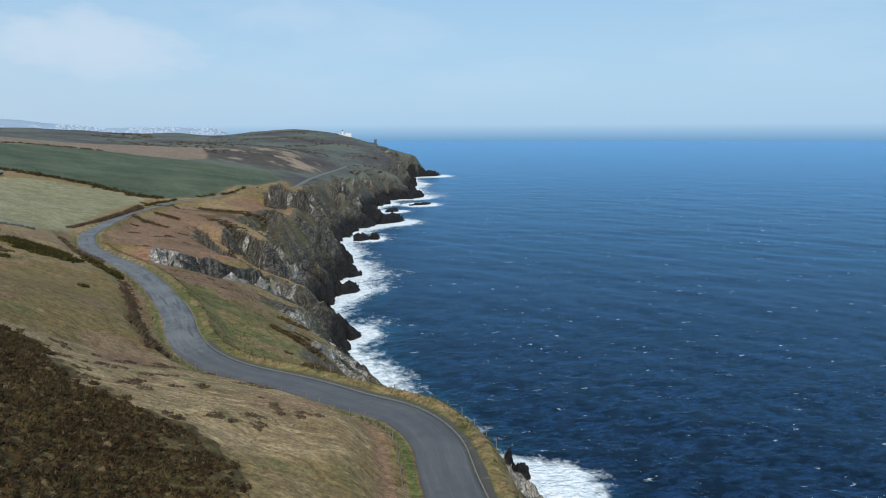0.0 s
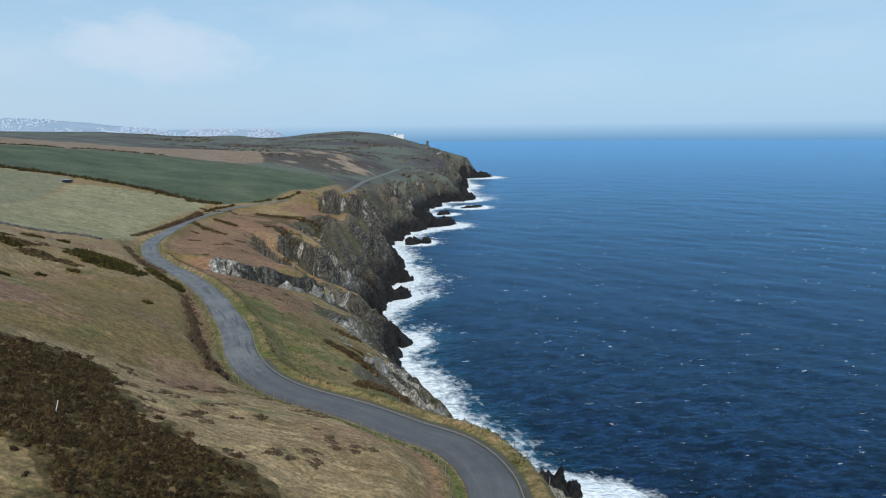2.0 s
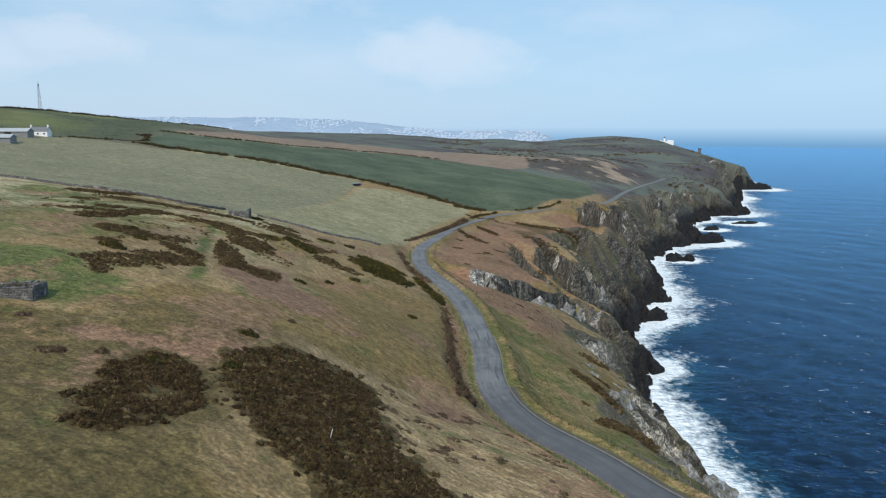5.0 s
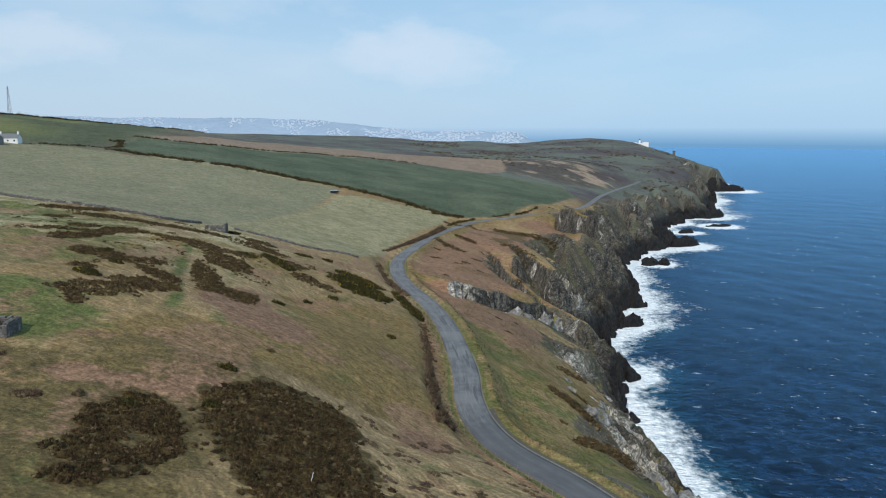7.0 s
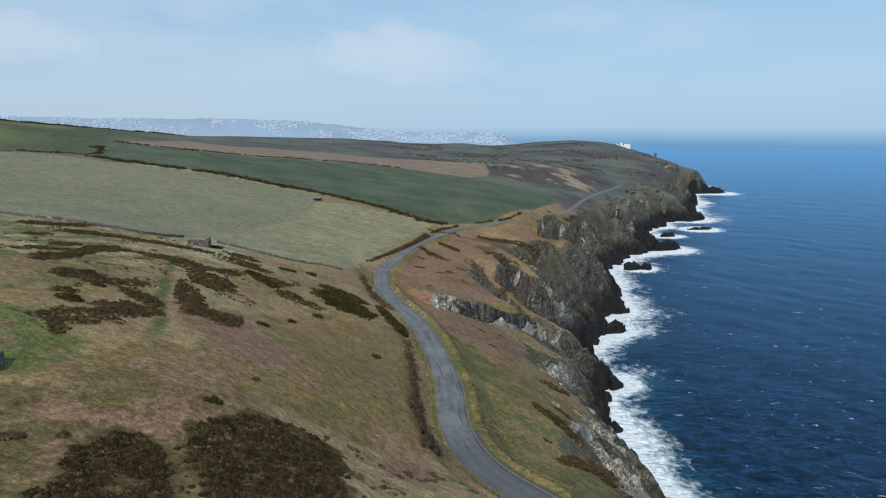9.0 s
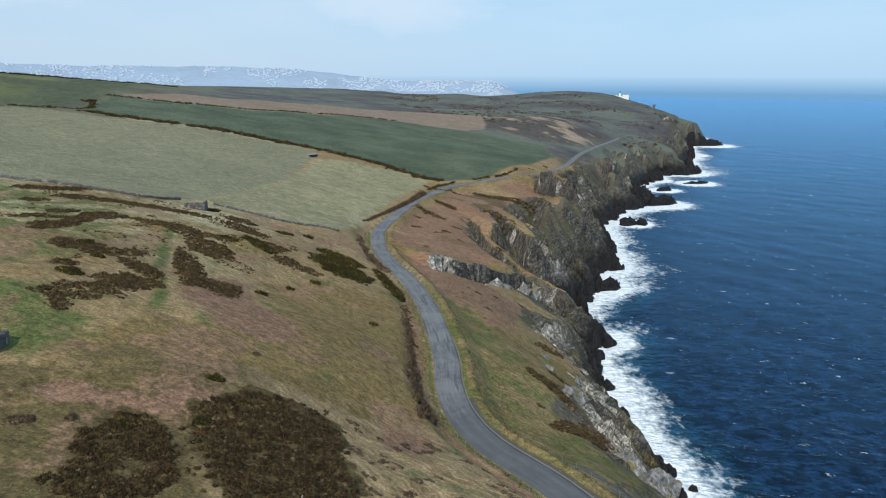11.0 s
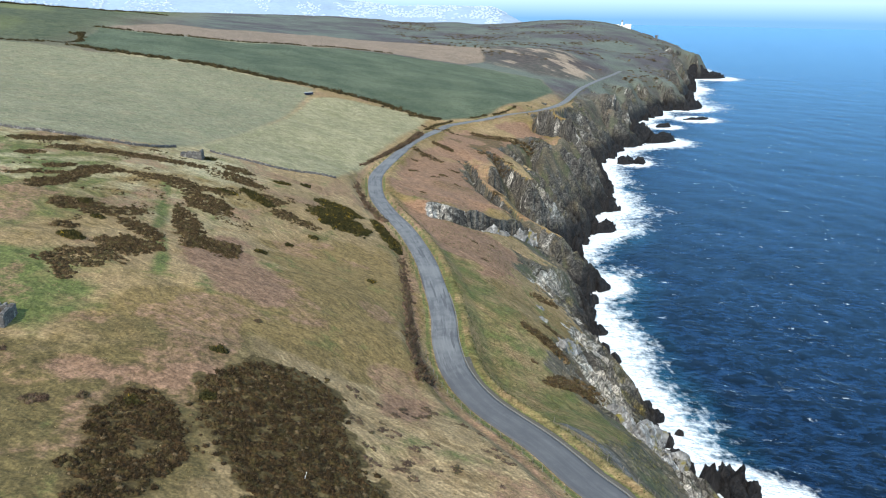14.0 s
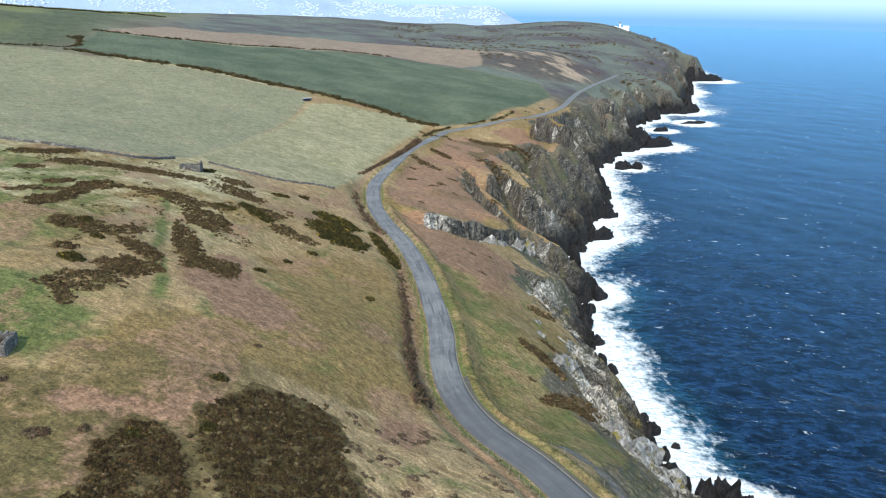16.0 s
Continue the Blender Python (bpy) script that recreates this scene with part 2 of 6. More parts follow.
def land(x, y):
    """Height and cover of the ground at places x, y."""
    r = np.hypot(x, y)
    z = lie(x, y)
    fine = 1 / (1 + (r / 900) ** 2)
    z = z + 1.1 * fbm(x / 38, y / 38, 3, 11) + 0.35 * fbm(x / 7, y / 7, 3, 12)
    # rock step
    rise, scarp = np.zeros(x.shape), np.zeros(x.shape)
    jag = 1.6 * fbm(x / 7, y / 7, 3, 36) + 0.7 * ridge(x / 2.7, y / 2.7, 2, 37)
    for line, h, back in RIBS:
        ds, along, side = near_line(x, y, line, 90.0)
        s = side * ds + jag
        ends = smooth(0, 0.6, along) * smooth(0.0, 0.5, len(line) - 0.9 - along) * smooth(70, 40, ds)
        lift = smooth(-0.3, 0.16 * h, s) * np.exp(-np.maximum(s, 0) / back) - 0.5 * np.exp(-np.maximum(-s, 0) / (0.6 * h)) * (s < 0.3)
        rise = rise + 1.25 * h * lift * ends * (0.8 + 0.4 * fbm(x / 11, y / 11, 2, 38))
        scarp = np.maximum(scarp, np.exp(-(np.maximum(np.abs(s - 0.06 * h) - 0.10 * h, 0) / 1.3) ** 2) * ends)
    z = z + rise
    # road bed
    dr, at, side = near_line(x, y, road_line, 150.0)
    level = np.interp(at, np.arange(len(road_line)), road_line[:, 2])
    w = 1 - smooth(3.6, 10.0, dr)
    z = z * (1 - w) + level * w
    bank = np.exp(-((dr - 5.2) / 1.0) ** 2) * np.where(side > 0, 0.9, 1.1) * (0.6 + 0.5 * fbm(x / 9, y / 9, 2, 14))
    z = z + bank - 0.22 * (1 - smooth(2.4, 3.1, dr))
    # cliff: slanting ribs of rock, steep on the near side and easing off behind, run down to the sea
    d = shore_distance(x, y)
    u, v = x * ALONG[0] + y * ALONG[1], x * ACROSS[0] + y * ACROSS[1]
    warp = 0.9 * fbm(x / 60, y / 60, 2, 20)
    span = 1 + r / 1500
    a = (u + 0.35 * v) / (34 * span) + warp
    b = (u + 0.30 * v) / 10.5 + 1.2 * warp + 0.5 * fbm(x / 16, y / 16, 2, 22)
    c = (u + 0.25 * v) / 3.4 + 2.0 * warp + 0.7 * fbm(x / 6, y / 6, 2, 23)
    big = 20 * saw(a) * (0.7 + 0.5 * vnoise(np.floor(a) * 7.3, np.floor(a) * 3.1, 24)) * span + 7.0 * saw(b) * (0.6 + 0.6 * vnoise(np.floor(b) * 5.3, v / 18, 25))
    small = 2.4 * saw(c) + 1.6 * ridge(u / 2.6, v / 5.0, 2, 29)
    big = big * (0.42 + 0.58 * smooth(225, 290, y + 0.3 * x)) * (1 - smooth(24, 36, d) * smooth(245, 215, y))
    fa, fb = a - np.floor(a), b - np.floor(b)
    bare = smooth(0.30, 0.14, fa) * smooth(-0.25, 0.15, fbm(x / 14, y / 14, 3, 32) + 0.15)
    bare = np.maximum(bare, 0.9 * smooth(0.30, 0.16, fb) * smooth(0.0, 0.25, fbm(x / 24, y / 24, 3, 33)))
    rag = fbm(x / 12, y / 12, 3, 34)
    bare = bare * (0.35 + 0.65 * smooth(215, 260, y))
    bare = np.maximum(bare, smooth(17, 9, d + 7 * rag))
    bare = np.maximum(bare, smooth(37, 29, d + 10 * rag) * smooth(245, 205, y))
    bare = np.maximum(bare, scarp)
    small = small * (0.25 + 0.75 * bare)
    inland = smooth(-2, 24, d)
    de = d - 2.2 + big * (0.22 + 0.78 * inland) * smooth(-8, 6, d) + small * smooth(-4, 4, d)
    de = de + 0.8 * rise * smooth(2, 12, d)
    keep = 1 - smooth(5.0, 13.0, dr)
    de = np.where(d > 4, np.maximum(de, keep * (level + 6)), de)
    cliff = np.where(de > 0, 5.0 * (1 - np.exp(-np.maximum(de, 0) / 2.2)) + (0.98 + 0.14 * smooth(240, 190, y) * smooth(125, 150, y)) * np.maximum(de, 0), 0.8 * de) - 0.8
    cliff = cliff + (0.25 + 0.8 * bare) * fbm(x / 3, y / 3, 2, 31) * smooth(0, 4, de)
    k = 3.0
    hmix = np.clip(0.5 + 0.5 * (cliff - z) / k, 0, 1)
    zz = cliff * (1 - hmix) + z * hmix - k * hmix * (1 - hmix)
    rock = np.maximum((1 - smooth(0.55, 0.95, hmix)) * (0.10 + 0.90 * bare), scarp * smooth(4, 8, dr))
    slope = (1 - smooth(0.5, 0.95, hmix))
    return np.maximum(zz, -9.0), rock, scarp, dr, side, d, slope


def polar_grid(rings, angles):
    """Vertices and quads of a sheet about the origin; angles clockwise from +y, closed round."""
    a, r = np.meshgrid(angles, rings)
    x, y = (r * np.sin(a)).ravel(), (r * np.cos(a)).ravel()
    n = len(angles)
    i = np.arange(len(rings) - 1)[:, None] * n
    j = np.arange(n)[None]
    q = np.stack([i + j, i + (j + 1) % n, i + n + (j + 1) % n, i + n + j], -1).reshape(-1, 4)
    return x, y, q


def quick_mesh(name, co, quads, facets=None):
    """A mesh from arrays of places and four-cornered faces."""
    me = bpy.data.meshes.new(name)
    me.vertices.add(len(co))
    me.vertices.foreach_set("co", np.ascontiguousarray(co, dtype=np.float32).ravel())
    me.loops.add(quads.size)
    me.loops.foreach_set("vertex_index", quads.astype(np.int32).ravel())
    me.polygons.add(len(quads))
    me.polygons.foreach_set("loop_start", np.arange(0, quads.size, 4, dtype=np.int32))
    me.polygons.foreach_set("use_smooth", np.ones(len(quads), bool) if facets is None else ~facets)
    me.update(calc_edges=True)
    me.validate()
    return me


def give(me, name, values):
    at = me.attributes.new(name, "FLOAT", "POINT")
    at.data.foreach_set("value", np.ascontiguousarray(values, dtype=np.float32))


def keep_faces(co, quads, mask):
    """Drop the faces that are masked out, and the places that none of them uses. Returns places, faces and which places stay."""
    quads = quads[mask]
    used = np.zeros(len(co), bool)
    used[quads.ravel()] = True
    index = np.cumsum(used) - 1
    return co[used], index[quads], used


def steps(parts):
    """Angles in degrees from (start, end, step) runs."""
    return np.radians(np.concatenate([np.arange(a, b, s) for a, b, s in parts]))


def rungs(parts):
    """Radii that grow by a ratio, from (start, end, ratio) runs."""
    return np.concatenate([np.exp(np.arange(math.log(a), math.log(b), math.log(k))) for a, b, k in parts])


# ---------- materials ----------
def material(name):
    m = bpy.data.materials.new(name)
    m.use_nodes = True
    return m, Nodes(m.node_tree)


def finish(N, color, rough=0.8, height=None, strength=0.5, distance=0.1, spec=0.3, **more):
    ins = {"Base Color": color if hasattr(color, "node") else (*color, 1), "Roughness": rough, "Specular IOR Level": spec}
    ins.update(more)
    b = N.add("ShaderNodeBsdfPrincipled", ins)
    if height is not None:
        bump = N.add("ShaderNodeBump", {"Height": height, "Strength": strength, "Distance": distance})
        N.l.new(bump.outputs[0], b.inputs["Normal"])
    N.add("ShaderNodeOutputMaterial", {"Surface": b.outputs[0]})


def attr(N, name):
    a = N.add("ShaderNodeAttribute")
    a.attribute_name = name
    return a.outputs["Fac"]


def ground_material():
    m, N = material("ground_cover")
    p = N.add("ShaderNodeNewGeometry").outputs["Position"]
    big, mid, small, grain = (N.noise(p, s, 5.0, 0.6) for s in (0.03, 0.16, 0.8, 2.6))
    bent = N.add("ShaderNodeVectorMath", {0: p, 1: N.add("ShaderNodeVectorMath", {0: N.noise(p, 0.09, 3.0, 0.5, "Color"), 1: (9.0, 9.0, 0.0)}).outputs[0]})
    bent.inputs[1].links[0].from_node.operation = "MULTIPLY"
    streak = N.noise(N.turned(bent.outputs[0], 38, 0.30, 1.0, 1.0), 1.1, 6.0, 0.68)
    dry = N.mix(N.ramp(mid, 0.35, 0.65), (0.205, 0.140, 0.070), (0.325, 0.234, 0.130))
    bleached = N.mix(N.ramp(small, 0.3, 0.7), (0.255, 0.224, 0.132), (0.395, 0.346, 0.214))
    dry = N.mix(N.ramp(N.math("ADD", attr(N, "bleach"), N.math("MULTIPLY", N.math("SUBTRACT", mid, 0.5), 0.8)), 0.3, 0.7), dry, bleached)
    dry = N.mix(N.ramp(streak, 0.56, 0.78), dry, (0.37, 0.285, 0.160))
    olive = N.mix(N.ramp(small, 0.3, 0.7), (0.128, 0.090, 0.034), (0.215, 0.150, 0.066))
    grass = N.mix(N.ramp(N.math("ADD", attr(N, "olive"), N.math("MULTIPLY", N.math("SUBTRACT", mid, 0.5), 0.9)), 0.35, 0.65), dry, olive)
    green = N.mix(N.ramp(small, 0.3, 0.7), (0.060, 0.076, 0.022), (0.128, 0.138, 0.048))
    grass = N.mix(N.ramp(N.math("ADD", attr(N, "lush"), N.math("MULTIPLY", N.math("SUBTRACT", mid, 0.5), 1.1)), 0.4, 0.75), grass, green)
    turf = N.mix(N.ramp(small, 0.3, 0.7), (0.080, 0.062, 0.025), (0.150, 0.112, 0.048))
    grass = N.mix(N.ramp(N.math("ADD", attr(N, "turf"), N.math("MULTIPLY", N.math("SUBTRACT", mid, 0.5), 1.0)), 0.3, 0.75), grass, turf)
    bracken = N.mix(N.ramp(small, 0.3, 0.7), (0.150, 0.088, 0.054), (0.265, 0.160, 0.102))
    c = N.mix(N.ramp(N.math("ADD", attr(N, "bracken"), N.math("MULTIPLY", N.math("SUBTRACT", small, 0.5), 1.0)), 0.35, 0.7), grass, bracken)
    heath = N.mix(N.ramp(small, 0.3, 0.7), (0.040, 0.028, 0.011), (0.130, 0.096, 0.042))
    c = N.mix(N.ramp(N.math("ADD", attr(N, "heath"), N.math("MULTIPLY", N.math("SUBTRACT", small, 0.5), 0.9)), 0.4, 0.6), c, heath)
    fleck = N.math("MULTIPLY", N.ramp(N.noise(p, 0.11, 5.0, 0.65), 0.56, 0.68), N.ramp(N.math("ADD", attr(N, "heath"), attr(N, "bracken")), 0.6, 0.2))
    c = N.mix(N.math("MULTIPLY", fleck, 0.85), c, green)
    # pastures; pale and deep carry a little blue haze in their colour
    lines = N.noise(N.scaled(p, 0.02, 0.35, 1.0, -0.55), 1.0, 4.0, 0.6)
    pale = N.mix(N.ramp(mid, 0.35, 0.7), (0.155, 0.160, 0.096), (0.215, 0.205, 0.134))
    pale = N.mix(N.ramp(lines, 0.45, 0.7), pale, (0.212, 0.186, 0.118))
    straw = N.mix(N.ramp(mid, 0.35, 0.65), (0.188, 0.178, 0.098), (0.270, 0.242, 0.148))
    deep = N.mix(N.ramp(big, 0.35, 0.65), (0.062, 0.082, 0.051), (0.092, 0.110, 0.070))
    pink = N.mix(N.ramp(mid, 0.35, 0.65), (0.185, 0.140, 0.105), (0.235, 0.180, 0.135))
    c = N.mix(attr(N, "pale"), c, pale)
    c = N.mix(attr(N, "straw"), c, straw)
    c = N.mix(attr(N, "deep"), c, deep)
    c = N.mix(attr(N, "pink"), c, pink)
    down = N.mix(N.ramp(mid, 0.35, 0.65), (0.054, 0.068, 0.040), (0.090, 0.100, 0.056))
    down = N.mix(N.ramp(N.noise(p, 0.007, 3.0, 0.5), 0.5, 0.6), down, (0.135, 0.145, 0.06))
    c = N.mix(attr(N, "down"), c, down)
    # moor greyed and blued to stand for haze over the far headland
    moor = N.mix(N.ramp(N.noise(p, 0.012, 6.0, 0.65), 0.42, 0.6), (0.110, 0.124, 0.104), (0.072, 0.064, 0.068))
    moor = N.mix(N.math("MULTIPLY", attr(N, "stony"), 0.75), moor, N.mix(N.ramp(mid, 0.35, 0.65), (0.044, 0.036, 0.034), (0.086, 0.068, 0.058)))
    moor = N.mix(N.math("MULTIPLY", attr(N, "stony"), N.ramp(N.noise(N.turned(bent.outputs[0], 55, 0.3, 1.0, 1.0), 0.05, 5.0, 0.62), 0.53, 0.60)), moor, (0.26, 0.205, 0.155))
    c = N.mix(attr(N, "moor"), c, moor)
    # steep turf on the cliff
    steep = N.mix(N.ramp(mid, 0.35, 0.65), (0.070, 0.062, 0.046), (0.116, 0.100, 0.074))
    steep = N.mix(N.ramp(streak, 0.52, 0.7), steep, (0.155, 0.125, 0.085))
    steep = N.mix(N.ramp(N.noise(p, 0.06, 5.0, 0.62), 0.47, 0.60), steep, (0.064, 0.070, 0.042))
    steep = N.mix(N.ramp(N.noise(p, 0.10, 6.0, 0.65), 0.54, 0.66), steep, (0.054, 0.044, 0.032))
    c = N.mix(N.ramp(N.math("ADD", attr(N, "slope"), N.math("MULTIPLY", N.math("SUBTRACT", mid, 0.5), 0.8)), 0.35, 0.7), c, steep)
    c = N.mix(N.math("MULTIPLY", attr(N, "moor"), 0.65), c, moor)
    # rock: slate grey, pale lichen, green ledges, black where the sea wets it
    swirl = N.add("ShaderNodeVectorMath", {0: p, 1: N.add("ShaderNodeVectorMath", {0: N.noise(p, 0.12, 3.0, 0.5, "Color"), 1: (9.0, 9.0, 9.0)}).outputs[0]})
    swirl.inputs[1].links[0].from_node.operation = "MULTIPLY"
    beds = N.turned(swirl.outputs[0], 62.6, 1.0, 0.16, 0.20)
    strat = N.noise(beds, 0.8, 7.0, 0.68)
    rock = N.mix(N.ramp(strat, 0.34, 0.66), (0.031, 0.031, 0.031), (0.172, 0.166, 0.152))
    high = N.ramp(attr(N, "level"), 14.0, 26.0)
    pale = N.math("ADD", N.noise(beds, 0.22, 8.0, 0.70), N.math("MULTIPLY", attr(N, "chalky"), 0.10))
    rock = N.mix(N.math("MULTIPLY", N.ramp(pale, 0.56, 0.64), high), rock, (0.52, 0.505, 0.465))
    rust = N.noise(beds, 0.14, 6.0, 0.65)
    rock = N.mix(N.math("MULTIPLY", N.ramp(rust, 0.50, 0.62), 0.45), rock, (0.115, 0.100, 0.076))
    ledge = N.ramp(N.noise(p, 0.09, 6.0, 0.65), 0.42, 0.56)
    flat = N.ramp(N.add("ShaderNodeSeparateXYZ", {"Vector": N.add("ShaderNodeNewGeometry").outputs["Normal"]}).outputs["Z"], 0.32, 0.66)
    turf = N.mix(N.ramp(small, 0.35, 0.65), (0.062, 0.064, 0.040), (0.118, 0.108, 0.072))
    rock = N.mix(N.math("MULTIPLY", N.math("MULTIPLY", ledge, flat), 0.85), rock, turf)
    lichen = N.math("MULTIPLY", N.ramp(N.noise(p, 0.16, 6.0, 0.65), 0.50, 0.62), N.math("MULTIPLY", N.ramp(attr(N, "level"), 27, 15), N.ramp(attr(N, "chalky"), 0.0, 1.0, 0.12, 0.9)))
    rock = N.mix(lichen, rock, (0.205, 0.165, 0.045))
    wet = N.ramp(N.math("ADD", attr(N, "level"), N.math("MULTIPLY", N.math("SUBTRACT", N.noise(p, 0.12, 4.0, 0.6), 0.5), 16.0)), 16.0, 8.5)
    crack = N.math("ABSOLUTE", N.math("SUBTRACT", N.noise(beds, 1.3, 7.0, 0.72), 0.5))
    rock = N.mix(1.0, rock, N.mix(N.ramp(crack, 0.0, 0.07), (0.22, 0.22, 0.23), (1.15, 1.13, 1.10)), "MULTIPLY")
    rock = N.mix(wet, rock, N.mix(N.ramp(strat, 0.4, 0.7), (0.009, 0.009, 0.010), (0.034, 0.032, 0.030)))
    edge = N.ramp(N.math("ADD", attr(N, "rock"), N.math("MULTIPLY", N.math("SUBTRACT", small, 0.5), 0.8)), 0.35, 0.6)
    c = N.mix(edge, c, rock)
    c = N.mix(N.ramp(N.math("ADD", attr(N, "gravel"), N.math("MULTIPLY", N.math("SUBTRACT", small, 0.5), 0.6)), 0.3, 0.6), c, (0.115, 0.108, 0.100))
    verge = N.ramp(N.math("ADD", attr(N, "verge"), N.math("MULTIPLY", N.math("SUBTRACT", small, 0.5), 0.8)), 0.4, 0.7)
    c = N.mix(verge, c, green)
    c = N.mix(0.7, c, N.mix(1.0, c, N.mix(N.ramp(streak, 0.35, 0.65), (0.50, 0.51, 0.50), (1.50, 1.47, 1.43)), "MULTIPLY"))
    c = N.mix(0.75, c, N.mix(1.0, c, N.mix(N.ramp(grain, 0.28, 0.72), (0.34, 0.36, 0.36), (1.72, 1.68, 1.62)), "MULTIPLY"))
    c = N.mix(0.3, c, N.mix(1.0, c, N.mix(N.ramp(big, 0.3, 0.7), (0.6, 0.62, 0.6), (1.35, 1.3, 1.3)), "MULTIPLY"))
    rough = N.ramp(N.math("MULTIPLY", wet, edge), 0, 1, 0.92, 0.7)
    h = N.math("ADD", N.math("MULTIPLY", grain, 0.35), N.math("ADD", small, N.math("MULTIPLY", N.math("ADD", strat, N.math("MULTIPLY", crack, 4.0)), edge)))
    finish(N, c, rough, h, 0.7, 0.45, 0.15)
    return m


def asphalt_material():
    m, N = material("worn_asphalt")
    p = N.add("ShaderNodeNewGeometry").outputs["Position"]
    c = N.mix(N.ramp(N.noise(p, 0.35, 5.0, 0.6), 0.35, 0.65), (0.080, 0.082, 0.086), (0.128, 0.128, 0.130))
    c = N.mix(N.ramp(N.noise(p, 0.11, 3.0, 0.5), 0.50, 0.62), c, (0.150, 0.150, 0.148))
    where = N.add("ShaderNodeSeparateXYZ", {"Vector": p}).outputs["Y"]
    fresh = N.ramp(N.math("ADD", where, N.math("MULTIPLY", N.noise(p, 0.3, 3.0, 0.5), 8.0)), 122, 112)
    c = N.mix(N.math("MULTIPLY", fresh, 0.75), c, (0.075, 0.075, 0.079))
    tracks = N.math("MULTIPLY", attr(N, "track"), N.ramp(fresh, 0, 1, 1.0, 0.3))
    c = N.mix(N.math("MULTIPLY", tracks, N.ramp(N.noise(p, 0.6, 4.0, 0.6), 0.35, 0.7)), c, (0.185, 0.182, 0.176))
    lane = N.add("ShaderNodeCombineXYZ", {"X": attr(N, "across"), "Y": N.math("MULTIPLY", attr(N, "along"), 0.07), "Z": 0.0}).outputs[0]
    worn = N.math("MULTIPLY", N.ramp(fresh, 0, 1, 1.0, 0.25), N.ramp(N.noise(lane, 1.6, 5.0, 0.65), 0.50, 0.64))
    c = N.mix(N.math("MULTIPLY", worn, 0.75), c, (0.190, 0.188, 0.185))
    patchy = N.math("MULTIPLY", N.ramp(N.noise(lane, 0.9, 3.0, 0.5), 0.60, 0.64), N.ramp(fresh, 0, 1, 0.8, 0.2))
    c = N.mix(patchy, c, (0.070, 0.070, 0.073))
    c = N.mix(0.3, c, N.mix(1.0, c, N.mix(N.noise(p, 9.0, 3.0, 0.7), (0.4, 0.4, 0.4), (1.6, 1.6, 1.6)), "MULTIPLY"))
    finish(N, c, 0.75, N.noise(p, 14.0, 3.0, 0.7), 0.3, 0.02, 0.3)
    return m


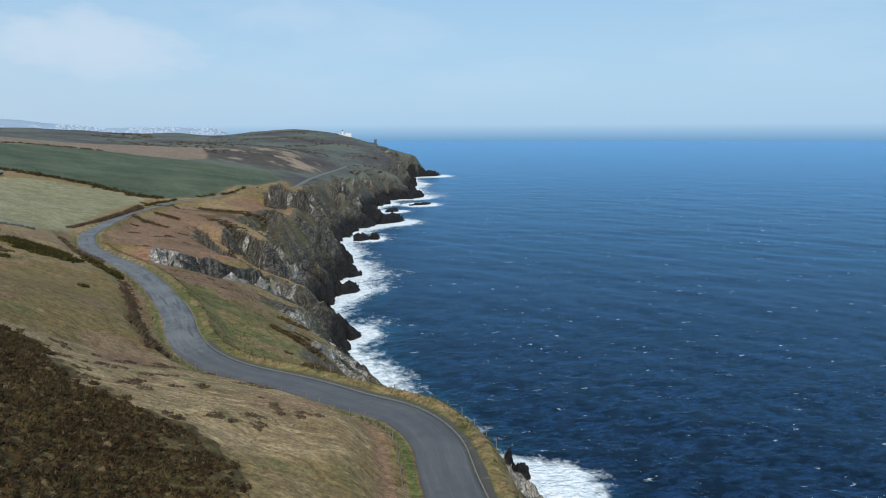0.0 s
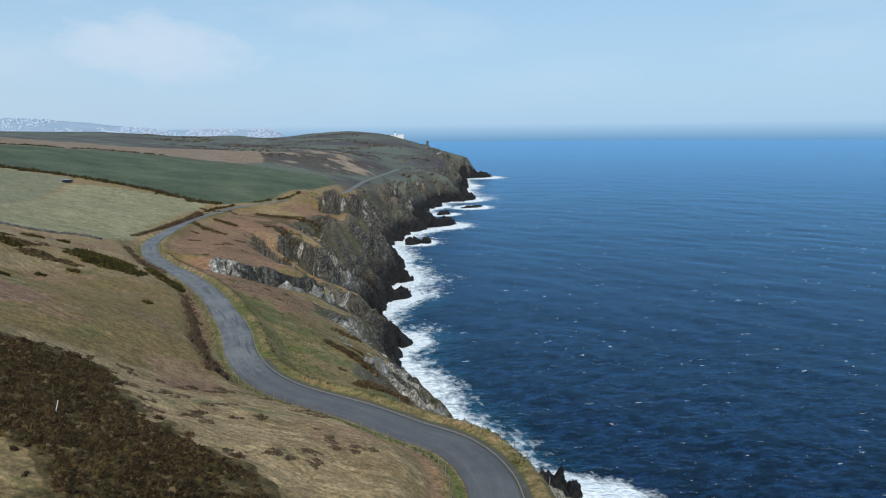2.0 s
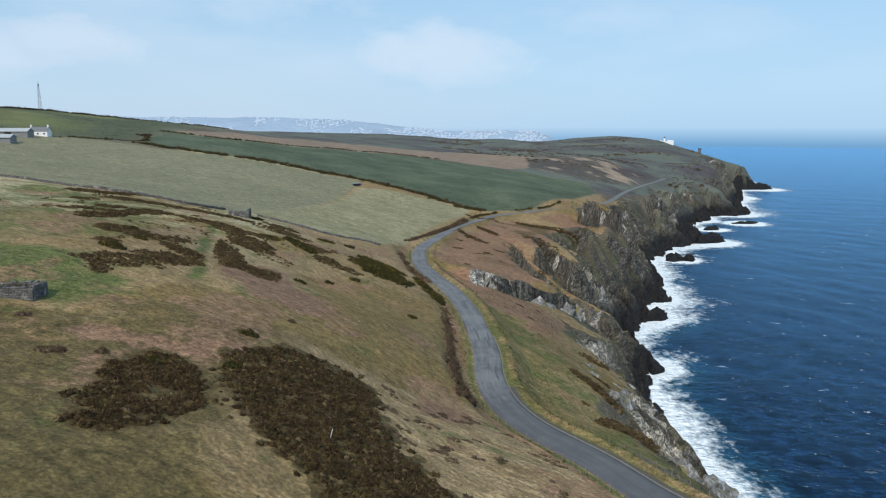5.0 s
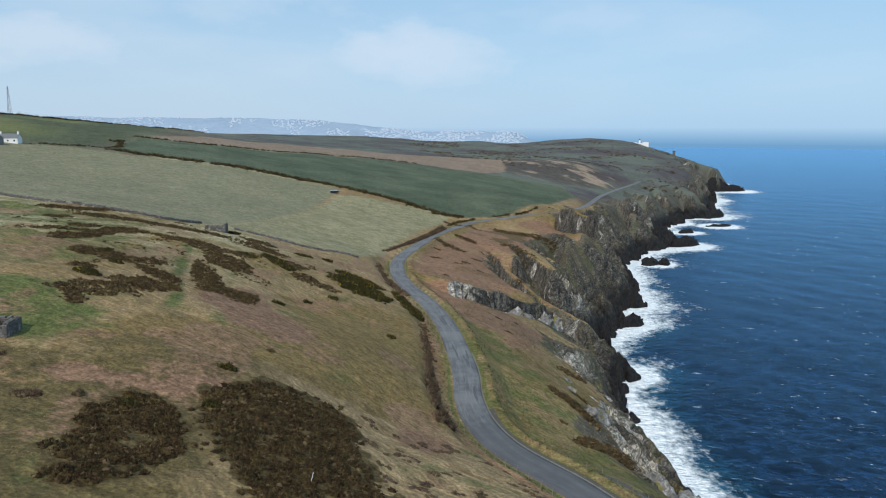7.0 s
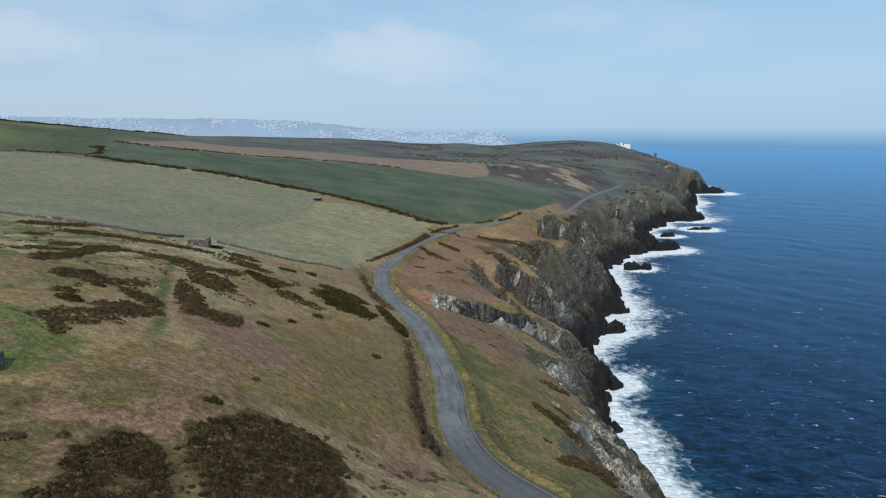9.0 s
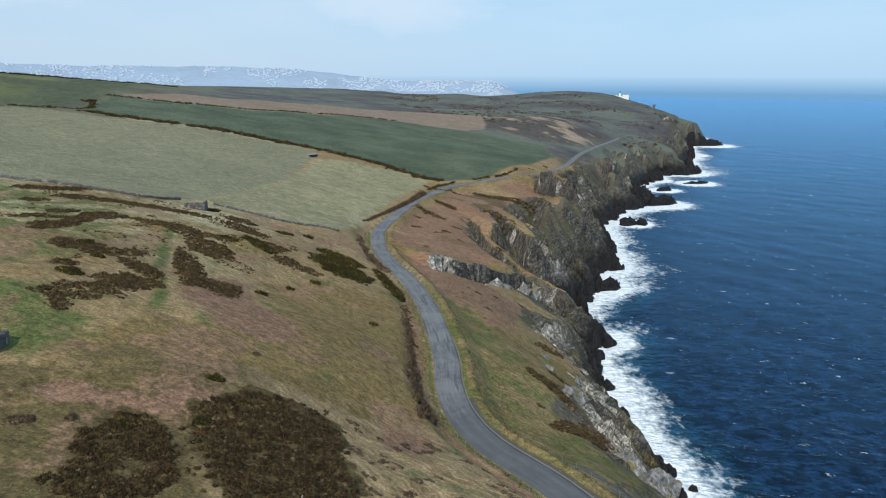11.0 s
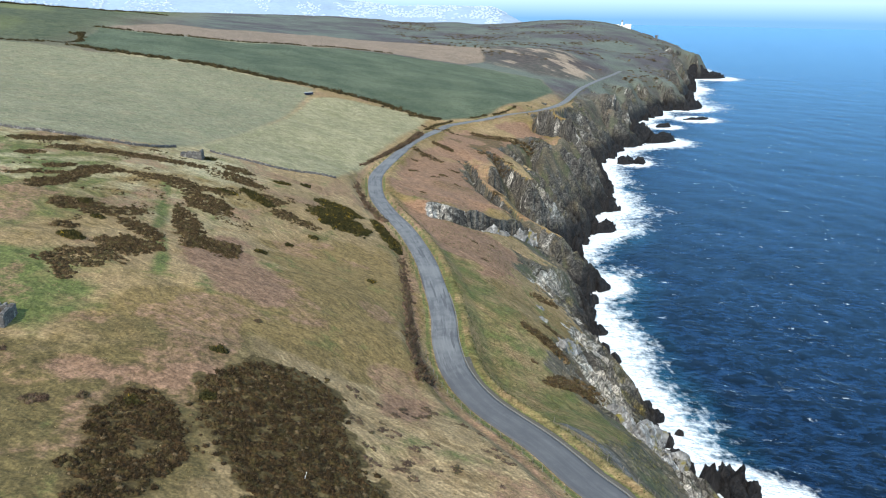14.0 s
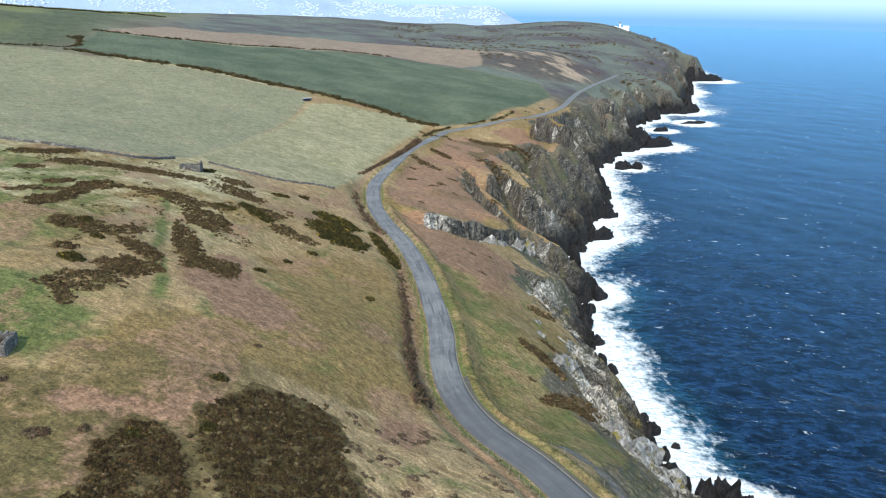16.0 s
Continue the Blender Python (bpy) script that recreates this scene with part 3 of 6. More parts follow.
def sea_material():
    m, N = material("sea_water")
    p = N.add("ShaderNodeNewGeometry").outputs["Position"]
    drift = N.add("ShaderNodeVectorMath", {0: p, 1: N.add("ShaderNodeVectorMath", {0: N.noise(p, 0.03, 3.0, 0.5, "Color"), 1: (10.0, 10.0, 0.0)}).outputs[0]})
    drift.inputs[1].links[0].from_node.operation = "MULTIPLY"
    lie_of = N.turned(drift.outputs[0], 24, 0.62, 1.0, 1.0)
    chop = N.noise(lie_of, 0.17, 4.0, 0.60)
    ripple = N.noise(lie_of, 0.46, 4.0, 0.60)
    swell = N.noise(lie_of, 0.05, 4.0, 0.55)
    gust = N.noise(N.turned(p, 35, 0.3, 1.0, 1.0), 0.012, 4.0, 0.6)
    # wave shading painted into the water: troughs near black, faces and crests lighter
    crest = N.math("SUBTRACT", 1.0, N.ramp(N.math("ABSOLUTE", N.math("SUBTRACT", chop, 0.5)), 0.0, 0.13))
    wave_shade = N.math("ADD", N.math("MULTIPLY", N.ramp(chop, 0.40, 0.62), 0.42), N.math("ADD", N.math("MULTIPLY", N.ramp(ripple, 0.40, 0.62), 0.40), N.math("MULTIPLY", N.ramp(swell, 0.35, 0.65), 0.14)))
    wave_shade = N.math("ADD", wave_shade, N.math("MULTIPLY", N.math("SUBTRACT", gust, 0.5), 0.5))
    c = N.mix(N.ramp(wave_shade, 0.22, 0.86), (0.0002, 0.0013, 0.0060), (0.0100, 0.0340, 0.090))
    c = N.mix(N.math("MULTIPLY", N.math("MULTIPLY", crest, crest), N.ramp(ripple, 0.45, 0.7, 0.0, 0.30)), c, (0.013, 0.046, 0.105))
    shoal = attr(N, "shoal")
    c = N.mix(N.math("MULTIPLY", N.ramp(shoal, 0.12, 0.8), N.ramp(chop, 0.3, 0.7)), c, (0.03, 0.20, 0.26))
    lace = N.noise(p, 0.16, 9.0, 0.74)
    streaks = N.noise(N.scaled(p, 1.0, 0.5, 1.0, -0.5), 0.5, 6.0, 0.7)
    edge = attr(N, "surf")
    ragged = N.math("ADD", N.math("MULTIPLY", N.math("SUBTRACT", lace, 0.5), 1.5), N.math("MULTIPLY", N.math("SUBTRACT", streaks, 0.5), 0.6))
    surf = N.ramp(N.math("ADD", edge, N.math("MULTIPLY", ragged, N.ramp(edge, 0.03, 0.22))), 0.30, 0.72)
    caps = N.math("MULTIPLY", N.ramp(N.noise(N.turned(drift.outputs[0], 20, 0.5, 1.0, 1.0), 0.24, 8.0, 0.70), 0.640, 0.675), N.ramp(N.noise(p, 0.018, 3.0, 0.5), 0.36, 0.56))
    foam = N.math("MAXIMUM", surf, N.math("MULTIPLY", caps, 0.85))
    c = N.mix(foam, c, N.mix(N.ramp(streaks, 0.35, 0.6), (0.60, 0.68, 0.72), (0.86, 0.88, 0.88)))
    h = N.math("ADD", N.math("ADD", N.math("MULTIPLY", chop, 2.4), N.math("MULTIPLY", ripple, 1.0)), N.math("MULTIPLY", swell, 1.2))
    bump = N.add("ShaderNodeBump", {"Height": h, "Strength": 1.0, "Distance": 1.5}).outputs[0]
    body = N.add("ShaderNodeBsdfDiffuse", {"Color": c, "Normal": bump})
    gloss = N.add("ShaderNodeBsdfGlossy", {"Color": (0.44, 0.74, 1.0, 1.0), "Roughness": 0.2, "Normal": bump})
    mirror = N.add("ShaderNodeFresnel", {"IOR": 1.33})
    share = N.math("MULTIPLY", mirror.outputs[0], N.ramp(foam, 0, 1, 1.0, 0.0))
    both = N.add("ShaderNodeMixShader", {0: share, 1: body.outputs[0], 2: gloss.outputs[0]})
    N.add("ShaderNodeOutputMaterial", {"Surface": both.outputs[0]})
    return m


GROUND, ASPHALT, SEA = ground_material(), asphalt_material(), sea_material()

# ---------- the ground, one sheet ----------
# cover patches on the plan
DEEP_FIELD = [(91, 433), (76, 434), (53, 445), (11, 458), (-31, 474), (-81, 493), (-140, 498), (-146, 599), (-57, 624), (40, 695), (98, 719), (170, 704), (246, 696), (232, 617), (185, 540), (150, 490), (122, 454)]
PINK_FIELD = [(-145, 604), (-58, 630), (41, 702), (101, 726), (168, 711), (205, 760), (222, 855), (118, 871), (10, 830), (-67, 741), (-114, 713)]
STRAW_FIELD = [(-36, 250), (-10, 345), (8, 424), (24, 436), (59, 438), (79, 430), (57, 377), (34, 320), (23, 280), (12, 248), (-11, 243)]
PALE_FIELD = [(-90, 228), (-65, 222), (-37, 243), (-10, 345), (6, 424), (8, 452), (-31, 468), (-81, 487), (-159, 487), (-290, 450), (-260, 300)]
HEATH_A = [(-15.5, 81), (-12.5, 86), (-8, 90), (-3, 92), (1, 91), (3.5, 87), (4, 76), (5.5, 68), (8.5, 62), (12, 57), (13.5, 46), (9, 36), (0, 34), (-2, 44), (-4, 55), (-8.5, 60), (-11.5, 66), (-14, 74)]
HEATH_B = [(-25.5, 73), (-22, 79), (-18, 79), (-14.7, 73), (-13.2, 64), (-16, 58.5), (-20, 55), (-24, 56), (-24.5, 64)]
BRACKEN_RINGS = [
    [(34, 200), (31, 226), (34, 248), (50, 236), (66, 236), (76, 222), (66, 196), (57, 176), (48, 178), (40, 187)],
    [(32, 257), (42, 297), (60, 332), (86, 329), (77, 290), (80, 262), (63, 248), (44, 241), (36, 247)],
    [(62, 335), (84, 395), (100, 412), (128, 398), (112, 360), (90, 332)],
    [(120, 432), (149, 442), (147, 400), (131, 402)],
    [(-24, 134), (-19, 150), (-13, 142), (-7, 128), (-2, 122), (-2, 112), (-7, 111), (-14, 116), (-21, 121)],
    [(-38, 83), (-30, 86), (-21, 84), (-15, 84), (-17, 80), (-30, 79), (-37, 79)],
    [(6, 92), (12, 97), (17, 95), (14, 88), (9, 86)],
]
OLIVE_RING = [(-1, 156), (11, 170), (21, 163), (19, 127), (16, 106), (7, 99), (0, 101), (-13, 99), (-25, 93), (-22, 102), (-9, 111)]
DRY_RING = [(0, 91), (6, 92), (14, 96), (20, 93), (26, 79), (31, 71), (29, 60), (14, 52), (9, 62), (5, 68), (4, 77)]
NEAR_RING = [(-66, 86), (-36, 77), (-27, 54), (-15, 54), (-9, 46), (-5, 30), (-66, 20)]
TURF_RING = [(-66, 92), (-40, 88), (-14, 98), (-10, 92), (-14, 80), (-12, 60), (-5, 44), (-5, 20), (-66, 20)]
LUSH_RINGS = [[(36, 96), (44, 82), (62, 88), (66, 110), (56, 140), (50, 182), (36, 196), (33, 150), (31, 120)], [(-66, 86), (-46, 88), (-36, 91), (-30, 100), (-32, 112), (-40, 120), (-66, 122)], [(-28, 124), (-26, 145), (-30, 146), (-31, 124)], [(-80, 50), (-40, 54), (-33, 62), (-40, 78), (-80, 88)], [(-95, 118), (-50, 118), (-40, 150), (-46, 200), (-95, 225)]]
rings = rungs([(0.05, 4, 1.6), (4, 26, 1.06), (26, 100, 1.0055), (100, 620, 1.0042), (620, 1900, 1.0055), (1900, 5000, 1.03)])
angles = steps([(-50, 14, 0.30), (14, 46, 0.18), (46, 84, 0.30), (84, 310, 2.0)])
gx, gy, quads = polar_grid(rings, angles)
gz, rock, scarp, dr, side, sd, slope = land(gx, gy)
m_deep = patch(gx, gy, DEEP_FIELD, 1.5, 2.0, 30, 41)
m_pink = patch(gx, gy, PINK_FIELD, 2.5, 4.0, 40, 42) * (1 - m_deep)
m_straw = patch(gx, gy, STRAW_FIELD, 1.2, 1.0, 20, 43) * (1 - m_deep)
m_pale = patch(gx, gy, PALE_FIELD, 2.0, 1.5, 30, 44) * (1 - m_deep) * (1 - m_straw)
far = smooth(560, 700, np.hypot(gx, gy) + 150 * smooth(-60, -130, gx) + 60 * fbm(gx / 120, gy / 120, 3, 45))
moor = far * (1 - m_deep) * (1 - m_pink) * (1 - m_pale)
seaward = (side < 0) & (gy > 20)
hill = np.clip(far * smooth(-40, -140, gx + 0.05 * gy) * (1 - m_deep) * (1 - m_pink) * (1 - m_pale), 0, 1)
moor = moor * (1 - hill)
bracken = np.where(seaward, 0.55 * smooth(0.0, 0.4, fbm(gx / 30, gy / 30, 3, 46)) * smooth(190, 260, gy), 0.55 * smooth(0.08, 0.40, fbm(gx / 14, gy / 14, 3, 47)))
for n, one in enumerate(BRACKEN_RINGS):
    bracken = np.maximum(bracken, patch(gx, gy, one, 4.5, 6.0, 7, 70 + n))
olive = 0.8 * patch(gx, gy, OLIVE_RING, 7.0, 8.0, 9, 52) + np.where(seaward, 0.52, 0.40) - 0.6 * patch(gx, gy, DRY_RING, 4.0, 5.0, 6, 53) + 0.3 * fbm(gx / 26, gy / 26, 3, 51)
olive = olive + 0.85 * patch(gx, gy, NEAR_RING, 5.0, 7.0, 8, 55)
lush = 0.10 + 0.1 * fbm(gx / 20, gy / 20, 3, 54)
for n, one in enumerate(LUSH_RINGS):
    lush = np.maximum(lush, (0.58 if n in (0, 4) else 0.78) * patch(gx, gy, one, 5.0, 5.0, 10, 80 + n))
turf = 0.85 * patch(gx, gy, TURF_RING, 6.0, 8.0, 8, 66)
bleach = smooth(6, -34, gx) * np.where(side > 0, smooth(135, 175, gy + 12 * fbm(gx / 15, gy / 15, 3, 59)), 0)
lush = np.maximum(lush, np.where(seaward & (gy < 200), 0.50 * smooth(8, 6, dr + 1.5 * fbm(gx / 5, gy / 5, 2, 60)), 0))
bracken = np.maximum(bracken, np.where((side > 0) & (gy > 30) & (gy < 330), 0.62 * np.exp(-((dr - 6.2) / 2.0) ** 2), 0))
path = np.exp(-(near_line(gx, gy, [(-33, 178), (-31, 156), (-29, 138), (-26, 127), (-25, 117)], 30.0)[0] / 2.0) ** 2)
lush = np.maximum(lush, 0.75 * path)
chalky = smooth(250, 200, gy)
heath = np.maximum(patch(gx, gy, HEATH_A, 1.0, 2.2, 4, 48), 0.72 * patch(gx, gy, HEATH_B, 1.4, 2.6, 3, 49))
heath = np.maximum(heath, np.where(seaward, 0.55 * smooth(0.10, 0.32, fbm(gx / 22, gy / 30, 4, 58)) * smooth(230, 300, gy), 0))
gz = gz + 0.05 * heath * (np.hypot(gx, gy) < 200)
stony = patch(gx, gy, [(205, 760), (245, 705), (300, 720), (350, 800), (330, 880), (225, 860)], 12, 20, 40, 56)
gravel = np.exp(-(near_line(gx, gy, [(41.5, 96), (46, 86), (49.5, 74), (48.5, 62), (44, 48)])[0] / 1.1) ** 2)
co = np.stack([gx, gy, gz], -1)
shown = (co[:, 2][quads].max(1) > -4)
co, quads, used = keep_faces(co, quads, shown)
me = quick_mesh("ground", co, quads, rock[used][quads].mean(1) > 0.45)
for key, value in (("rock", rock), ("level", gz), ("deep", m_deep), ("pink", m_pink), ("straw", m_straw), ("pale", m_pale), ("moor", moor), ("bracken", bracken), ("heath", heath),
                   ("olive", olive), ("bleach", bleach), ("turf", turf), ("chalky", chalky), ("lush", lush), ("down", hill), ("stony", stony), ("slope", slope), ("gravel", gravel), ("verge", 0.75 * np.exp(-((dr - 3.5) / 0.8) ** 2))):
    give(me, key, value[used])
me.materials.append(GROUND)
tagged(new("ground", me), "rough coastal grassland with bracken slopes, pastures and rock cliffs", "ground", kind="structure")

# ---------- the road ----------
def strip(name, line, offsets, lift, mat):
    """A band along a line on the plan: offsets across it, each with its height over the line."""
    t = np.gradient(line[:, :2], axis=0)
    t /= np.linalg.norm(t, axis=1)[:, None]
    nrm = np.stack([-t[:, 1], t[:, 0]], -1)
    co = np.stack([np.c_[line[:, :2] + nrm * o, line[:, 2] + lift + h] for o, h in offsets], 1).reshape(-1, 3)
    n, k = len(line), len(offsets)
    i = (np.arange(n - 1)[:, None] * k + np.arange(k - 1)[None]).ravel()
    q = np.stack([i, i + 1, i + k + 1, i + k], -1)[:, ::-1]
    me = quick_mesh(name, co, q)
    me.materials.append(mat)
    return me


road_fine = spline(ROAD, 1.5)
offs = [(o, 0.05 - 0.012 * abs(o)) for o in np.linspace(-2.75, 2.75, 12)]
me = strip("road", road_fine, [(-2.8, -0.35)] + offs + [(2.8, -0.35)], 0.02, ASPHALT)
o = np.tile([-2.8] + [a for a, _ in offs] + [2.8], len(road_fine))
give(me, "track", np.exp(-((np.abs(o) - 1.1) / 0.5) ** 2))
give(me, "across", o)
give(me, "along", np.repeat(np.r_[0, np.cumsum(np.linalg.norm(np.diff(road_fine[:, :2], axis=0), axis=1))], len(offs) + 2))
tagged(new("road", me), "narrow grey worn asphalt coast road", "road", kind="structure")

# ---------- the sea ----------
srings = rungs([(30, 80, 1.05), (80, 1500, 1.008), (1500, 4980, 1.04)])
sangles = steps([(-30, 100, 0.4), (100, 330, 2.0)])
sx, sy, squads = polar_grid(srings, sangles)
sdist = shore_distance(sx, sy)
amp = smooth(2500, 600, np.hypot(sx, sy))
sz = amp * (0.45 * fbm((sx * 0.94 + sy * 0.34) / 16, (sy * 0.94 - sx * 0.34) / 34, 3, 61) + 0.18 * fbm(sx / 4, sy / 6, 2, 62))
co, squads, used = keep_faces(np.stack([sx, sy, sz], -1), squads, sdist[squads].min(1) < 12)
me = quick_mesh("sea", co, squads)
ROCK_FOAM = [(105, 132, 9), (112, 122, 10), (108, 108, 9), (262, 510, 12), (374, 668, 14), (436, 709, 18), (330, 589, 20), (398, 739, 18), (470, 785, 22), (590, 988, 24), (715, 1131, 34), (157, 345, 7), (201, 431, 10), (183, 385, 9), (130, 270, 9)]
reach = (1 + 1.1 * smooth(220, 650, sy)) * (11.5 + 11 * fbm(sx / 36, sy / 36, 3, 63))
surf = np.exp(-np.maximum(-sdist - 3, 0) / np.maximum(reach, 3))
for fx, fy, fr in ROCK_FOAM:
    surf = np.maximum(surf, np.exp(-np.maximum(np.hypot(sx - fx, sy - fy) - fr, 0) / (0.55 * fr)))
give(me, "surf", surf[used])
give(me, "shoal", np.exp(-np.maximum(-sdist, 0) / 14)[used])
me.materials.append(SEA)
tagged(new("sea", me), "dark blue choppy sea with whitecaps and surf", "sea", kind="structure")


# ---------- building blocks for things ----------
def part(name, me, mat, parent, label=""):
    """Links a mesh (or bmesh) as one mesh object under a thing or a part."""
    if isinstance(me, bmesh.types.BMesh):
        data = bpy.data.meshes.new(name)
        me.to_mesh(data)
        me.free()
        me = data
    if mat and not me.materials:
        me.materials.append(mat)
    ob = new(name, me)
    ob.parent = parent
    return tagged(ob, label)


def thing(name, m, label, category, group="", kind=""):
    ob = new(name)
    ob.matrix_world = m
    return tagged(ob, label, category, group, kind)


def ground_z(x, y):
    return float(land(np.array([float(x)]), np.array([float(y)]))[0][0])


def box(bm, x0, x1, y0, y1, z0, z1, bevel=0.0):
    """Adds a block to a bmesh."""
    r = bmesh.ops.create_cube(bm, size=1.0, matrix=Matrix.Translation(((x0 + x1) / 2, (y0 + y1) / 2, (z0 + z1) / 2)) @ Matrix.Diagonal((x1 - x0, y1 - y0, z1 - z0, 1)))
    if bevel:
        edges = {e for v in r["verts"] for e in v.link_edges}
        bmesh.ops.bevel(bm, geom=list(edges), offset=bevel, segments=1, affect="EDGES")
    return r["verts"]


def block(*size, bevel=0.0):
    bm = bmesh.new()
    box(bm, *size, bevel=bevel)
    return bm


def rod(bm, a, b, r0, r1=None, sides=6):
    """Adds a tapered round bar from a to b."""
    a, b = Vector(a), Vector(b)
    m = Matrix.Translation((a + b) / 2) @ (b - a).to_track_quat("Z", "Y").to_matrix().to_4x4()
    bmesh.ops.create_cone(bm, cap_ends=True, segments=sides, radius1=r0, radius2=r0 if r1 is None else r1, depth=(b - a).length, matrix=m)


def tri_mesh(name, co, tris):
    me = bpy.data.meshes.new(name)
    me.vertices.add(len(co))
    me.vertices.foreach_set("co", np.ascontiguousarray(co, dtype=np.float32).ravel())
    me.loops.add(tris.size)
    me.loops.foreach_set("vertex_index", tris.astype(np.int32).ravel())
    me.polygons.add(len(tris))
    me.polygons.foreach_set("loop_start", np.arange(0, tris.size, 3, dtype=np.int32))
    me.update(calc_edges=True)
    return me


# ---------- more materials ----------
def foliage_material(name, dark, light, tip, fleck=None, stem=None):
    m, N = material(name)
    rnd = N.add("ShaderNodeNewGeometry").outputs["Random Per Island"]
    p = N.add("ShaderNodeNewGeometry").outputs["Position"]
    c = N.mix(rnd, dark, light)
    c = N.mix(N.ramp(N.noise(p, 0.9, 4.0, 0.6), 0.48, 0.66), c, tip)
    c = N.mix(0.8, c, N.mix(1.0, c, N.mix(N.ramp(N.noise(p, 0.35, 4.0, 0.6), 0.35, 0.65), (0.66, 0.68, 0.62), (1.32, 1.24, 1.20)), "MULTIPLY"))
    if stem:
        c = N.mix(N.math("MULTIPLY", N.math("GREATER_THAN", N.math("FRACT", N.math("MULTIPLY", rnd, 37.0)), 0.93), 0.8), c, stem)
    if fleck:
        c = N.mix(N.math("MULTIPLY", N.math("GREATER_THAN", rnd, 0.92), N.ramp(N.noise(p, 0.35, 3.0, 0.5), 0.48, 0.58)), c, fleck)
    finish(N, c, 0.85, N.noise(p, 9.0, 3.0, 0.6), 0.5, 0.05, 0.15)
    return m


def stone_material(name, dark, light, lichen):
    m, N = material(name)
    p = N.add("ShaderNodeNewGeometry").outputs["Position"]
    rnd = N.add("ShaderNodeNewGeometry").outputs["Random Per Island"]
    c = N.mix(N.math("ADD", N.math("MULTIPLY", rnd, 0.6), N.math("MULTIPLY", N.noise(p, 1.4, 5.0, 0.6), 0.4)), dark, light)
    c = N.mix(N.ramp(N.noise(p, 0.9, 5.0, 0.65), 0.55, 0.68), c, lichen)
    finish(N, c, 0.9, N.noise(p, 6.0, 5.0, 0.7), 0.6, 0.06, 0.2)
    return m


def plain_material(name, color, rough=0.7, metal=0.0, grime=0.25, scale=1.2):
    m, N = material(name)
    p = N.add("ShaderNodeNewGeometry").outputs["Position"]
    dirt = N.math("ADD", N.math("MULTIPLY", N.noise(p, scale, 5.0, 0.65), 0.6), N.math("MULTIPLY", N.noise(p, scale * 9, 3.0, 0.6), 0.4))
    c = N.mix(N.ramp(dirt, 0.35, 0.7), color, tuple(v * (1 - grime) for v in color))
    finish(N, c, rough, N.noise(p, scale * 12, 3.0, 0.6), 0.25, 0.02, 0.35, Metallic=metal)
    return m


HEATHER = foliage_material("heather", (0.026, 0.018, 0.009), (0.098, 0.064, 0.030), (0.092, 0.074, 0.030), None, (0.18, 0.125, 0.065))
GORSE = foliage_material("gorse", (0.014, 0.015, 0.005), (0.055, 0.050, 0.014), (0.080, 0.062, 0.018), (0.30, 0.20, 0.02))
HEDGE = foliage_material("hedge_scrub", (0.020, 0.016, 0.007), (0.066, 0.054, 0.022), (0.080, 0.060, 0.026))
DENSE_HEATHER = foliage_material("dense_heather", (0.017, 0.011, 0.005), (0.070, 0.044, 0.019), (0.074, 0.056, 0.021), None, (0.15, 0.105, 0.055))
BRAMBLE = foliage_material("bramble", (0.050, 0.032, 0.022), (0.130, 0.088, 0.060), (0.105, 0.085, 0.042))
STRAWY = foliage_material("dry_grass", (0.15, 0.108, 0.050), (0.29, 0.225, 0.125), (0.22, 0.165, 0.08))
GRASSY = foliage_material("green_grass", (0.062, 0.068, 0.026), (0.120, 0.124, 0.046), (0.15, 0.130, 0.060))
STONE = stone_material("grey_stone", (0.055, 0.052, 0.050), (0.170, 0.160, 0.148), (0.30, 0.29, 0.26))


def rock_material(name, wet):
    m, N = material(name)
    p = N.add("ShaderNodeNewGeometry").outputs["Position"]
    strat = N.noise(N.turned(p, 62.6, 1.0, 0.25, 0.22), 1.3, 7.0, 0.68)
    z = N.add("ShaderNodeSeparateXYZ", {"Vector": p}).outputs["Z"]
    c = N.mix(N.ramp(strat, 0.35, 0.65), (0.066, 0.064, 0.060), (0.310, 0.295, 0.270))
    c = N.mix(N.ramp(N.noise(N.scaled(p, 1.0, 0.35, 0.6, 0.45), 0.7, 7.0, 0.68), 0.53, 0.66), c, (0.50, 0.49, 0.46))
    c = N.mix(N.ramp(N.noise(p, 0.22, 5.0, 0.65), 0.53, 0.63), c, (0.20, 0.165, 0.045))
    rough = 0.9
    if wet:
        soak = N.ramp(N.math("ADD", z, N.math("MULTIPLY", N.math("SUBTRACT", N.noise(p, 0.35, 4.0, 0.6), 0.5), 9.0)), wet + 2.5, wet - 0.5)
        c = N.mix(soak, c, N.mix(N.ramp(strat, 0.4, 0.7), (0.009, 0.009, 0.010), (0.032, 0.030, 0.029)))
        rough = N.ramp(soak, 0, 1, 0.9, 0.7)
    finish(N, c, rough, N.math("ADD", strat, N.noise(p, 3.0, 5.0, 0.7)), 0.9, 0.35, 0.12)
    return m


PALE_ROCK, SEA_ROCK = rock_material("pale_rock", 0), rock_material("sea_rock", 24.0)


